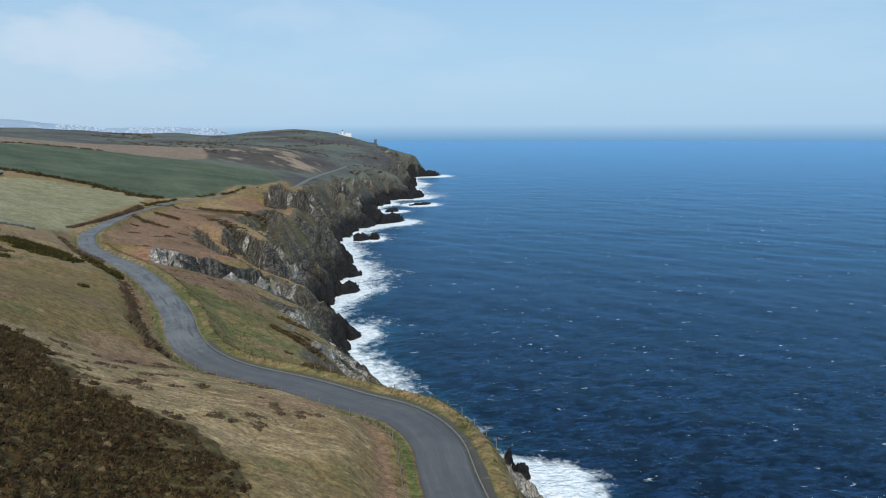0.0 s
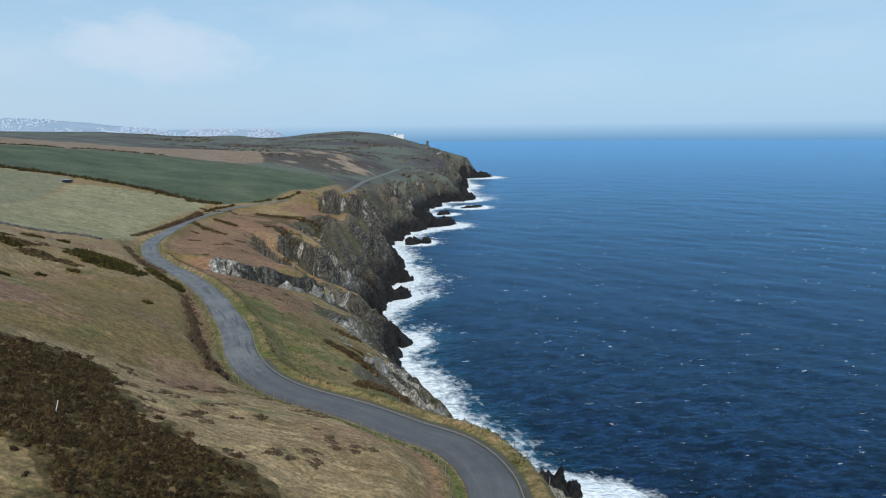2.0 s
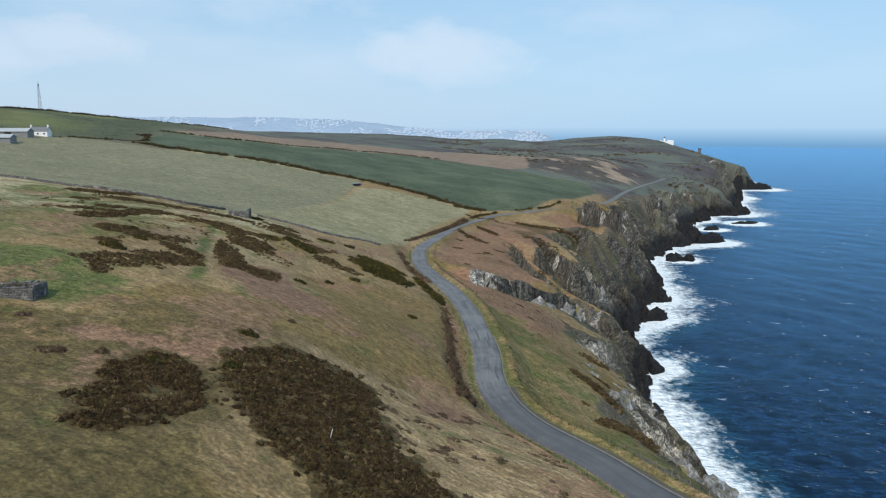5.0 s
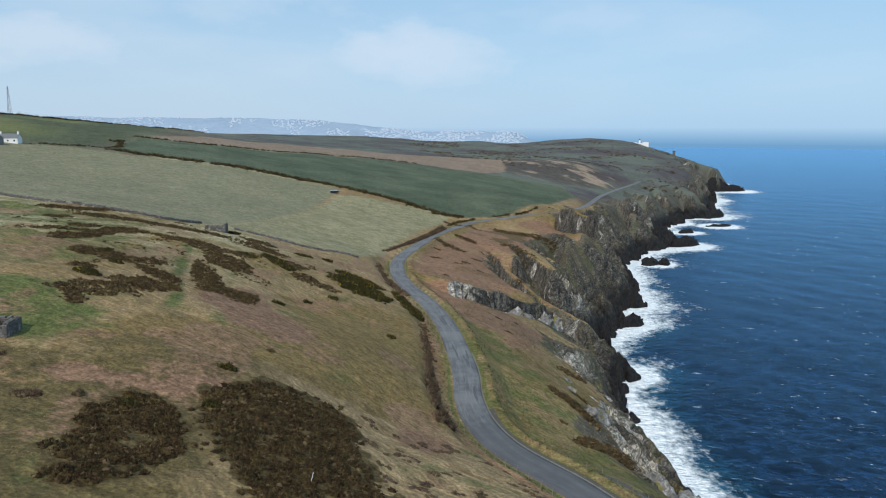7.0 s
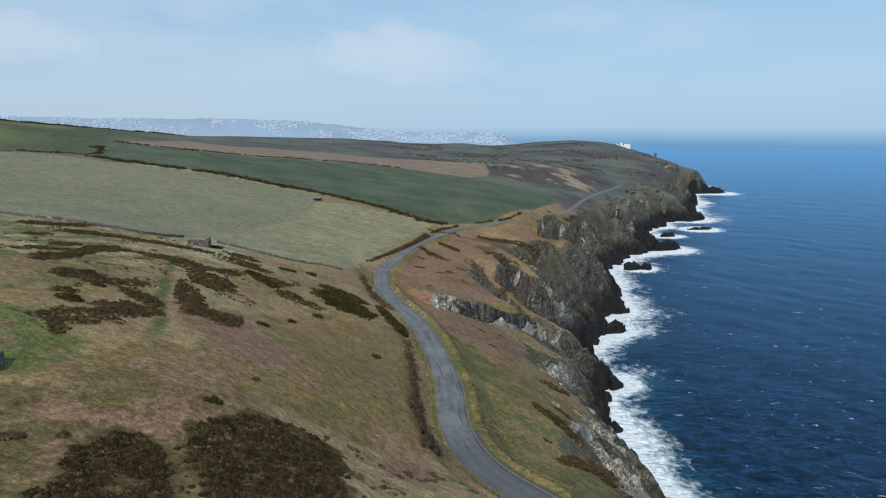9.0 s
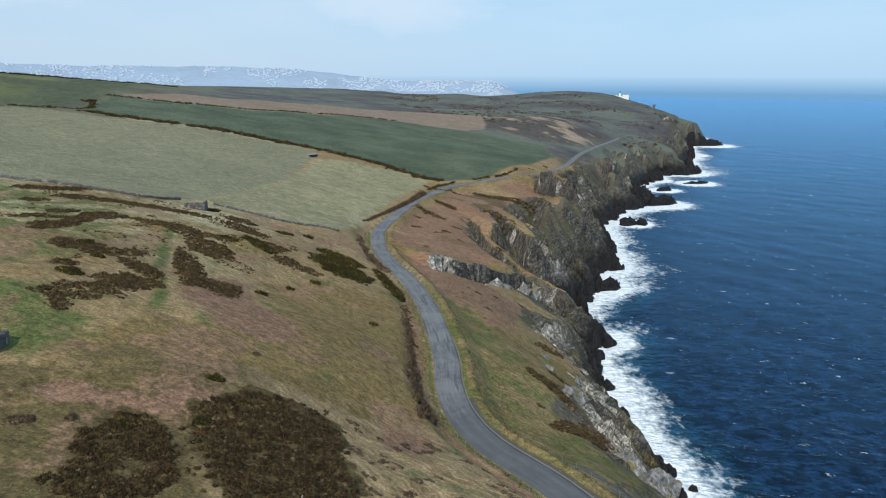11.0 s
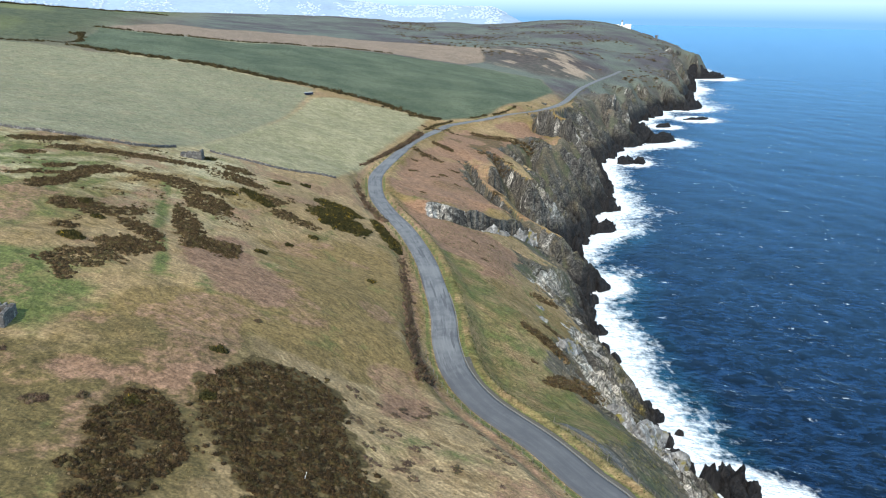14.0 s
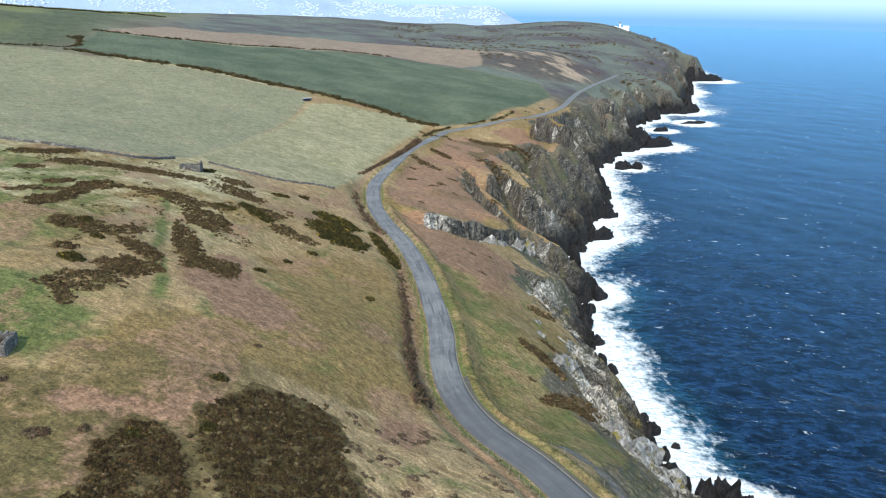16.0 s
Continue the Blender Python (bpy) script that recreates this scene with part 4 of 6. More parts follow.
# ---------- plants ----------
def clump_shape(rng, sprigs):
    """One bush clump of about one metre: a broken dome with many small pointed sprigs."""
    rows, cols = 3, 6
    v, f = [], []
    for i in range(rows):
        h = i / rows
        for j in range(cols):
            a = 2 * math.pi * (j + 0.5 * (i % 2)) / cols
            rr = 0.82 * math.cos(h * 1.35) * rng.uniform(0.75, 1.1)
            v.append((rr * math.cos(a), rr * math.sin(a), 0.75 * math.sin(h * 1.45) * rng.uniform(0.85, 1.1) - 0.06))
    v.append((0, 0, 0.72))
    for i in range(rows - 1):
        for j in range(cols):
            a, b, c, d = i * cols + j, i * cols + (j + 1) % cols, (i + 1) * cols + j, (i + 1) * cols + (j + 1) % cols
            f += [(a, b, c), (b, d, c)]
    f += [((rows - 1) * cols + j, (rows - 1) * cols + (j + 1) % cols, rows * cols) for j in range(cols)]
    for _ in range(sprigs):
        a, e = rng.uniform(0, 2 * math.pi), math.asin(rng.uniform(0.02, 1))
        n = np.array([math.cos(a) * math.cos(e), math.sin(a) * math.cos(e), math.sin(e)])
        base = n * (0.66, 0.66, 0.62)
        t = np.cross(n, rng.normal(size=3))
        t /= np.linalg.norm(t)
        out = n * rng.uniform(0.2, 0.6) + rng.normal(size=3) * 0.18 + (0, 0, 0.1)
        w = rng.uniform(0.06, 0.14)
        k = len(v)
        v += [tuple(base - t * w), tuple(base + t * w), tuple(base + out)]
        f.append((k, k + 1, k + 2))
    return np.array(v), np.array(f)


_rng = np.random.default_rng(5)
CLUMPS = [clump_shape(_rng, 34) for _ in range(5)]
LIGHT_CLUMPS = [clump_shape(_rng, 22) for _ in range(4)]


def clumps(name, x, y, size, seed, shapes=CLUMPS, flat=0.75, sink=0.1, z=None):
    """Many clumps in one mesh, standing on the ground at places x, y."""
    rng = np.random.default_rng(seed)
    x, y = np.asarray(x, float), np.asarray(y, float)
    z = land(x, y)[0] if z is None else z
    size = np.broadcast_to(size, x.shape) * rng.uniform(0.5, 1.45, x.shape)
    vs, fs, n = [], [], 0
    for i in range(len(x)):
        v, f = shapes[rng.integers(len(shapes))]
        a = rng.uniform(0, 6.283)
        c, s = math.cos(a), math.sin(a)
        sx, sy, sz = size[i] * rng.uniform(0.8, 1.25), size[i] * rng.uniform(0.8, 1.25), size[i] * flat * rng.uniform(0.7, 1.25)
        q = v * (sx, sy, sz)
        vs.append(np.stack([q[:, 0] * c - q[:, 1] * s + x[i], q[:, 0] * s + q[:, 1] * c + y[i], q[:, 2] + z[i] - sink * size[i]], -1))
        fs.append(f + n)
        n += len(v)
    return tri_mesh(name, np.vstack(vs), np.vstack(fs))


def planted(name, me, mat, label, category, group="", kind=""):
    """A plant object with its origin in the middle of its foot."""
    co = np.empty(len(me.vertices) * 3, np.float32)
    me.vertices.foreach_get("co", co)
    co = co.reshape(-1, 3)
    foot = np.array([co[:, 0].mean(), co[:, 1].mean(), co[:, 2].min()])
    me.vertices.foreach_set("co", (co - foot).ravel().astype(np.float32))
    me.update()
    me.materials.append(mat)
    ob = new(name, me)
    ob.location = foot
    return tagged(ob, label, category, group, kind)


def scatter_ring(ring, gap, rng, seed=0):
    """Random places inside a ring with a wavering edge, about a gap apart."""
    r = np.array(ring)
    (x0, y0), (x1, y1) = r.min(0), r.max(0)
    n = int((x1 - x0) * (y1 - y0) / gap**2)
    x, y = rng.uniform(x0, x1, n), rng.uniform(y0, y1, n)
    ok = inside(x + 1.9 * fbm(x / 3.0, y / 3.0, 4, seed), y + 1.9 * fbm(x / 3.4, y / 3.4, 4, seed + 3), ring)
    return x[ok], y[ok]


rng = np.random.default_rng(11)
def heath_patch(ring, gap, size, reach, open_, seed, label):
    """Heather that thins out towards the edge of its ring and around bald spots."""
    x, y = scatter_ring(ring, gap, rng, seed)
    d = near_line(x, y, list(ring) + [ring[0]])[0]
    ok = smooth(0, reach, d + 1.3 * fbm(x / 2.2, y / 2.2, 3, seed + 1)) * smooth(open_ - 0.25, open_ + 0.15, fbm(x / 2.4, y / 1.8, 4, seed + 2)) > rng.uniform(0.0, 0.9, len(x))
    planted("heather_patch", clumps("heather_patch", x[ok], y[ok], size, seed, flat=0.8), DENSE_HEATHER, label, "heather", "heather patches on the hill", "stuff")


heath_patch(HEATH_A, 0.40, 0.42, 2.0, -0.38, 90, "dense dark brown heather patch on the dry hillside")
heath_patch(HEATH_B, 0.34, 0.42, 1.6, -0.28, 95, "broken dark heather patch with grass between")

# bushes on the hillside: place, half length, half width, turn in degrees
BUSHES = [
    (-69.7, 214.2, 6.7, 2.2, 42), (-68.5, 193.5, 2.5, 1.8, 20), (-57.5, 179.2, 3.1, 1.0, 49), (-59.6, 170.3, 4.2, 1.0, 28), (-55.7, 162.0, 3.4, 1.8, 68), (-51.7, 172.3, 8.0, 1.6, 80), (-48.6, 180.5, 3.4, 2.6, 13),
    (-22.5, 168.0, 3.6, 4.4, 20), (-24.5, 148.0, 2.2, 8.2, 13), (-18.6, 137.5, 4.2, 3.4, 12), (-46.3, 149.0, 3.7, 2.6, -4), (-31.9, 138.8, 2.0, 4.2, 40), (-31.6, 127.2, 4.2, 3.0, 16), (-43.7, 133.5, 1.9, 1.6, 47),
]
LOW_BUSHES = [
    (-36.8, 116.7, 5.2, 2.6, 30), (-37.7, 110.2, 1.4, 1.8, 31), (-38.6, 148.1, 6.0, 2.0, 40), (-58.2, 205.1, 7.5, 2.6, 17), (-40.9, 206.6, 10.7, 2.4, 0), (-35.5, 181.2, 6.5, 2.0, 4), (-29.1, 176.9, 4.2, 2.0, -25), (-23.8, 179.4, 4.3, 1.4, 1),
    (-19.5, 216.0, 3.5, 3.2, 10), (-16.8, 201.0, 4.0, 5.0, 30), (-9.5, 184.9, 3.6, 2.6, -25), (-2.8, 174.8, 5.2, 2.2, -30), (-35.6, 120.0, 1.2, 1.3, 15),
]
SMALL_BUSHES = [(-31.1, 75.1, 1.3, 1.1, -7), (-26.4, 76.0, 0.5, 0.5, 8), (-38.5, 86.5, 0.7, 0.4, 0), (-42.5, 87.0, 0.8, 0.4, 0), (-8.6, 103.0, 0.5, 0.3, 10)]
GORSES = [
    (-30.4, 224.5, 3.9, 1.8, 33), (-12.1, 183.0, 6.0, 1.5, -50), (-19.6, 181.2, 2.0, 1.0, 0), (-41.0, 126.9, 1.7, 1.9, 38), (-44.7, 151.0, 1.2, 1.8, 21), (10.0, 205.0, 5.6, 5.6, 10), (9.0, 186.0, 6.4, 7.4, 20), (22.4, 190.0, 13.0, 1.9, -84),
    (1.5, 164.8, 0.8, 0.8, 30), (13.3, 143.0, 0.9, 0.7, 39), (-9.7, 143.3, 1.0, 0.8, 50), (-4.0, 155.8, 0.8, 0.6, 30), (-6.5, 214.5, 2.2, 1.2, 28), (0.6, 223.0, 1.3, 1.2, 24), (-13.0, 90.0, 0.8, 0.7, 23), (-21.2, 75.6, 0.9, 0.7, 4), (-13.3, 78.6, 0.8, 0.7, 10), (-40.0, 141.0, 1.0, 0.8, 0),
]


def oval(cx, cy, a, b, turn, gap, rng):
    n = max(5, int(math.pi * a * b / gap**2))
    t, r = rng.uniform(0, 2 * math.pi, n), np.sqrt(rng.uniform(0, 1, n)) * rng.uniform(0.75, 1.12, n)
    u, v, k = a * r * np.cos(t), b * r * np.sin(t), radians(turn)
    return cx + u * math.cos(k) - v * math.sin(k), cy + u * math.sin(k) + v * math.cos(k)


def bush_at(cx, cy, a, b, turn, gap, seed):
    """Places in a ragged oval: lobes along its edge, thin spots inside."""
    x, y = oval(cx, cy, a * 1.3, b * 1.5, turn, gap, rng)
    k = radians(turn)
    u, v = (x - cx) * math.cos(k) + (y - cy) * math.sin(k), (y - cy) * math.cos(k) - (x - cx) * math.sin(k)
    edge = np.hypot(u / a, v / b) + 0.55 * fbm(x / 1.9, y / 1.9, 3, seed)
    ok = (edge < 1.25) & (fbm(x / 1.3, y / 1.3, 2, seed + 50) > -0.55)
    return (x[ok], y[ok]) if ok.sum() > 4 else (x, y)


for n, (cx, cy, a, b, turn) in enumerate(BUSHES):
    x, y = bush_at(cx, cy, a * 1.15, b * 1.3, turn, 0.46, 900 + n)
    planted("heather_bush", clumps("heather_bush", x, y, 0.46, 100 + n, flat=0.85), HEATHER, "low dark brown heather bush on pale grass", "bush", "bushes on the hillside")
for n, (cx, cy, a, b, turn) in enumerate(LOW_BUSHES):
    x, y = bush_at(cx, cy, a * 1.1, b * 1.3, turn, 0.52, 1000 + n)
    planted("heather_bush", clumps("heather_bush", x, y, 0.42, 160 + n, flat=0.75), HEATHER, "thin broken band of dark heather in bleached grass", "bush", "bushes on the hillside")
for n, (cx, cy, a, b, turn) in enumerate(SMALL_BUSHES):
    x, y = oval(cx, cy, a, b, turn, 0.22, rng)
    planted("bramble_bush", clumps("bramble_bush", x, y, 0.36, 180 + n, flat=1.1), BRAMBLE, "small leafless brown bush in short grass", "bush", "small bushes on the hill")
for n, (cx, cy, a, b, turn) in enumerate(GORSES):
    x, y = bush_at(cx, cy, a, b, turn, 0.55 if a > 2.5 else 0.32, 1100 + n)
    planted("gorse_bush", clumps("gorse_bush", x, y, 0.62 if a > 2.5 else 0.42, 130 + n, flat=1.15), GORSE, "dark olive gorse bush with a few yellow flowers", "bush", "gorse on the hillside")


SCRUB_RING = [(-80, 168), (-78, 226), (-45, 226), (-20, 222), (2, 206), (20, 192), (12, 176), (-12, 168), (-14, 156), (-30, 160), (-46, 130), (-50, 150)]
x, y = scatter_ring(SCRUB_RING, 0.9, rng)
ok = fbm((x + 0.3 * y) / 6, y / 8, 4, 97) > 0.30
planted("heather_scrub", clumps("heather_scrub", x[ok], y[ok], 0.34, 98, flat=0.7), HEATHER, "scattered small dark heather tufts on the hill", "heather", "", "stuff")


def hedge(line, width, size, gap, seed, thin=-0.5):
    """Clumps along a line on the plan."""
    rng = np.random.default_rng(seed)
    fine = spline([(a, b) for a, b in line], 1.0)
    length = np.r_[0, np.cumsum(np.linalg.norm(np.diff(fine, axis=0), axis=1))]
    s = rng.uniform(0, length[-1], int(length[-1] / gap))
    s = s[vnoise(s / 6, s * 0 + seed, seed) > thin]
    x, y = np.interp(s, length, fine[:, 0]), np.interp(s, length, fine[:, 1])
    off = rng.normal(0, width / 2.2, len(s))
    return clumps("hedge", x + off * 0.7, y + off, size, seed, flat=1.05)


FIELD_HEDGE = [(86, 431), (70, 437), (53, 446), (20, 456), (-31, 474), (-81, 491), (-140, 499)]
planted("hedge", hedge(FIELD_HEDGE, 3.4, 1.3, 0.3, 201, -0.85), HEDGE, "long scrubby dark hedge between two pastures", "hedge", "hedges")
planted("hedge", hedge([(25, 292), (32, 308), (38, 320), (47, 338), (57, 360), (66, 384)], 3.2, 1.4, 0.32, 202, -0.7), BRAMBLE, "leafless brown roadside hedge", "hedge", "hedges")
planted("hedge", hedge([(24.3, 172), (23.0, 160), (21.6, 145), (19.8, 130), (18.2, 116), (19.2, 104)], 2.4, 0.66, 0.2, 203, -0.8), BRAMBLE, "reddish brown bramble hedge along the roadside bank", "hedge", "hedges")
planted("hedge", hedge([(20.2, 262), (19.5, 245), (21, 225), (24, 210)], 2.2, 0.9, 0.5, 204, -0.4), BRAMBLE, "reddish brown bramble hedge in the bend of the road", "hedge", "hedges")
planted("hedge", hedge([(72, 399), (84, 421), (104, 440), (135, 468), (168, 502)], 2.0, 1.0, 0.7, 205, -0.2), HEDGE, "low dark hedge above the far road", "hedge", "hedges")
# scrub on the seaward slope
SCRUB = [
    (54, 140.5, 5.5, 1.8, -38), (55, 124, 7.5, 2.4, 25), (62, 131, 4.0, 1.6, 10), (68.5, 180, 4.5, 1.8, 20), (60, 152, 2.6, 1.2, -40), (122, 400, 17, 4.5, 0), (106, 402, 8, 3, -50), (99, 346, 8, 3.5, -35), (60, 331, 8, 2.4, -50), (73, 356, 7, 2, -60), (80, 406, 10, 2.2, -35),
    (48, 300, 2.2, 1.2, 0), (62, 300, 2, 1.3, 0), (52, 190, 0.9, 0.6, 0), (47, 128, 0.7, 0.5, 0), (52, 318, 1.6, 1.0, 0), (57, 293, 2.2, 1.0, 20), (66, 288, 1.4, 0.8, 0), (88, 300, 2.2, 1.2, 0), (70, 312, 2.4, 1.0, -20), (46, 262, 1.2, 0.8, 0), (54, 210, 1.0, 0.6, 0), (62, 216, 0.9, 0.6, 0),
]
for n, (cx, cy, a, b, turn) in enumerate(SCRUB):
    x, y = bush_at(cx, cy, a, b, turn, 0.5 if a < 8 else 0.9, 1200 + n)
    planted("heather_bush", clumps("heather_bush", x, y, 0.5 if a < 5 else 0.8, 220 + n, flat=0.6), HEATHER, "dark brown scrub patch on the sea slope", "bush", "scrub on the sea slope")


# brown tussocks on the dry slope above the road
x, y = scatter_ring(DRY_RING, 1.5, rng)
ok = (fbm(x / 6, y / 6, 3, 241) > 0.08) & (near_line(x, y, road_line)[0] > 5.2)
tx, ty = [], []
for cx, cy in zip(x[ok][:60], y[ok][:60]):
    px, py = oval(cx, cy, rng.uniform(0.4, 1.1), rng.uniform(0.4, 0.9), rng.uniform(-40, 40), 0.36, rng)
    tx, ty = np.r_[tx, px], np.r_[ty, py]
planted("tussocks", clumps("tussocks", tx, ty, 0.3, 242, LIGHT_CLUMPS, 0.6), BRAMBLE, "low dead brown tussocks in pale dry grass", "tussock", "", "stuff")


# grass tufts: blades fanned out of one foot
def tuft_shape(rng, blades, spread):
    v, f = [], []
    for _ in range(blades):
        a, lean = rng.uniform(0, 2 * math.pi), rng.uniform(0.15, spread)
        h = rng.uniform(0.6, 1.15)
        d = np.array([math.cos(a), math.sin(a), 0.0])
        s = np.array([-d[1], d[0], 0]) * rng.uniform(0.07, 0.13)
        k = len(v)
        v += [tuple(d * 0.1 - s), tuple(d * 0.1 + s), tuple(d * lean + (0, 0, h))]
        f.append((k, k + 1, k + 2))
    return np.array(v), np.array(f)


TUFTS = [tuft_shape(_rng, 9, 1.0) for _ in range(6)]


def grow(x0, x1, y0, y1, n, seed):
    """Random places on open ground, more of them near the hill's foot."""
    rng = np.random.default_rng(seed)
    x, y = rng.uniform(x0, x1, n), y0 + (y1 - y0) * rng.uniform(0, 1, n) ** 1.5
    z, rock, _, dr, side, d, _ = land(x, y)
    ok = (dr > 4.0) & (rock < 0.3) & (fbm(x / 7, y / 7, 3, seed) > -0.15)
    ok &= ~inside(x, y, HEATH_A) & ~inside(x, y, OLIVE_RING)
    return x[ok], y[ok], z[ok], side[ok]


x, y, z, side = grow(-75, 40, 60, 190, 15000, 301)
w = side > 0
planted("grass_tufts", clumps("grass_tufts", x[w], y[w], 0.2, 302, TUFTS, 0.7, 0.05, z[w]), STRAWY, "pale dry grass tufts all over the hillside", "grass", "", "stuff")
x, y, z, side = grow(30, 82, 60, 260, 16000, 303)
w = side < 0
planted("grass_tufts", clumps("grass_tufts", x[w], y[w], 0.28, 304, TUFTS, 0.9, 0.05, z[w]), GRASSY, "olive green grass tufts on the slope below the road", "grass", "", "stuff")
t = np.random.default_rng(305)
seg = t.integers(4, len(road_fine) - 90, 3400)
tan = np.gradient(road_fine[:, :2], axis=0)
tan /= np.linalg.norm(tan, axis=1)[:, None]
off = np.where(t.uniform(0, 1, 3400) < 0.62, -t.normal(5.6, 0.55, 3400), t.normal(4.3, 0.5, 3400))
x, y = road_fine[seg, 0] - tan[seg, 1] * off, road_fine[seg, 1] + tan[seg, 0] * off
ok = near_line(x, y, road_line)[0] > 3.5
planted("grass_tufts", clumps("grass_tufts", x[ok], y[ok], 0.34, 306, TUFTS, 1.0, 0.05), GRASSY, "long green verge grass along the road", "grass", "", "stuff")


# ---------- rocks ----------
def rock_shape(name, seed, tall=False, level=4):
    """A broken, layered rock: a ball cut flat by many slanting planes, then split along its beds and roughened."""
    rng = np.random.default_rng(seed)
    bm = bmesh.new()
    bmesh.ops.create_icosphere(bm, subdivisions=level, radius=1.0)
    co = np.array([v.co for v in bm.verts])
    for k in range(18):
        n = rng.normal(size=3) * (1, 1, 0.7)
        n /= np.linalg.norm(n)
        over = np.maximum(co @ n - rng.uniform(0.55, 0.85), 0)
        co -= over[:, None] * n
    x, y, z = co.T
    bed = x * 0.85 + y * 0.30 - z * 0.30 + 0.12 * fbm(y * 2, z * 2, 2, seed)
    step = np.floor(bed * 5.0 + rng.uniform(0, 1))
    slab = vnoise(step * 3.7, step * 0 + seed, seed)
    z2 = z * (1 + 0.2 * slab * (z > 0)) + 0.08 * slab * (z > -0.2)
    rough = 0.24 * ridge(bed * 5.0, y * 2.0 + z * 1.2, 4, seed + 9) + 0.12 * fbm(x * 4 + z * 3, y * 4 - z * 2, 3, seed + 5)
    if tall:
        z2 = z2 * (1 + 0.3 * fbm(x * 1.8 + seed, y * 1.8, 2, seed + 2)) * np.where(z2 > 0, 1.0 - 0.12 * x, 1)
    co = np.stack([x * (1 + rough) + 0.05 * slab, y * (1 + rough) + 0.12 * slab, z2 * (1 + rough)], -1) * 1.35
    for v, p in zip(bm.verts, co):
        v.co = p
    me = bpy.data.meshes.new(name)
    bm.to_mesh(me)
    bm.free()
    return me


def rocks(name, places, mat, label, group, seed, tall=False):
    """Separate rocks: place, half sizes and turn, bedded into the ground or the sea floor."""
    shapes = [rock_shape(name, seed + k, tall, 3 if name == "boulder" else 4) for k in range(5)]
    for me in shapes:
        me.materials.append(mat)
    for n, (x, y, z, sx, sy, sz, turn) in enumerate(places):
        ob = new(name, shapes[n % 5])
        ob.matrix_world = pose(x, y, z, 0, 0, turn) @ Matrix.Diagonal((sx, sy, sz, 1))
        tagged(ob, label, "rock", group)


STACKS = [(101, 134, 0, 3.4, 2.6, 4.2, 20), (106, 133, 0, 3.8, 3.0, 4.6, 70), (109, 129, 0, 3.0, 2.4, 2.2, 10), (98, 139.5, 0, 1.6, 1.2, 3.6, 40), (104.5, 128.5, 0, 4.2, 2.8, 3.4, 120)]
rocks("sea_rock", STACKS, SEA_ROCK, "black jagged sea rock standing in white surf", "rocks in the surf", 400, True)
SKERRIES = [(258, 511, -0.5, 7, 4.5, 5.0, 20), (266, 508, -0.5, 6, 4, 3.6, 60), (374, 668, -0.8, 9, 5, 4.0, 10), (436, 709, -1.2, 14, 5, 3.2, 15), (105, 158, -0.6, 1.8, 1.2, 1.6, 0), (157, 345, -0.5, 4, 3, 4, 30)]
rocks("skerry", SKERRIES, SEA_ROCK, "low black skerry washed by surf", "skerries", 420)
POINTS = [
    (125, 275, 0, 9, 3.6, 6.5, -18), (118, 273, 2, 8, 5.5, 10.5, 5), (165, 345, 0, 9, 4.2, 5.5, 5), (156, 349, 2, 7, 5, 7, 20), (183, 385, 0, 9, 5, 6.5, -20), (201, 431, 0, 10, 5, 7, -15), (212, 466, 0, 10, 5, 7, -10),
    (330, 589, 1, 20, 6, 7, 12), (308, 590, 3, 18, 8, 11, 15), (398, 739, 1, 16, 8, 10, 10), (470, 785, 1, 20, 8, 8, 5), (590, 988, 1, 18, 10, 11, 0), (715, 1131, 1, 34, 9, 9, 0), (690, 1136, 3, 30, 12, 14, 0),
    (112, 247, 0, 5, 2.6, 7, 10), (106, 226, 0, 3.6, 2.2, 5.0, -10), (99, 199, 0, 3.2, 2.2, 4.5, 0), (99, 183, 0, 3.0, 1.8, 4.0, -20), (97, 159, 0, 2.6, 1.8, 4.0, 10), (95, 146, 0, 2.4, 1.8, 4.0, -20), (107, 233, 0, 2.6, 1.8, 3.6, 30), (100, 191, 0, 2.2, 1.6, 3.0, 0),
]
rocks("shore_rock", [(x, y, z - 0.1 * sz, sx * 0.68, sy * 0.85, sz * 0.95, turn) for x, y, z, sx, sy, sz, turn in POINTS], SEA_ROCK, "black wet rock point at the foot of the cliff", "rock points along the shore", 440, True)
rs = np.random.default_rng(77)
shore = spline(COAST[5:38], 3.0)
along = rs.integers(0, len(shore), 90)
small = []
for k in along:
    x, y = shore[k] + rs.normal(0, 1.4, 2)
    s = rs.uniform(0.9, 2.4) * (1 + np.hypot(x, y) / 700)
    small.append((x, y, rs.uniform(-0.3, 0.6), s * rs.uniform(0.8, 1.4), s * rs.uniform(0.7, 1.1), s * rs.uniform(0.8, 1.5), rs.uniform(0, 180)))
rocks("boulder", small, SEA_ROCK, "wet black boulder at the waterline", "boulders along the shore", 460)


def bedded(list_of, sink):
    return [(x, y, ground_z(x, y) - sink * sz, sx, sy, sz, turn) for x, y, sx, sy, sz, turn in list_of]


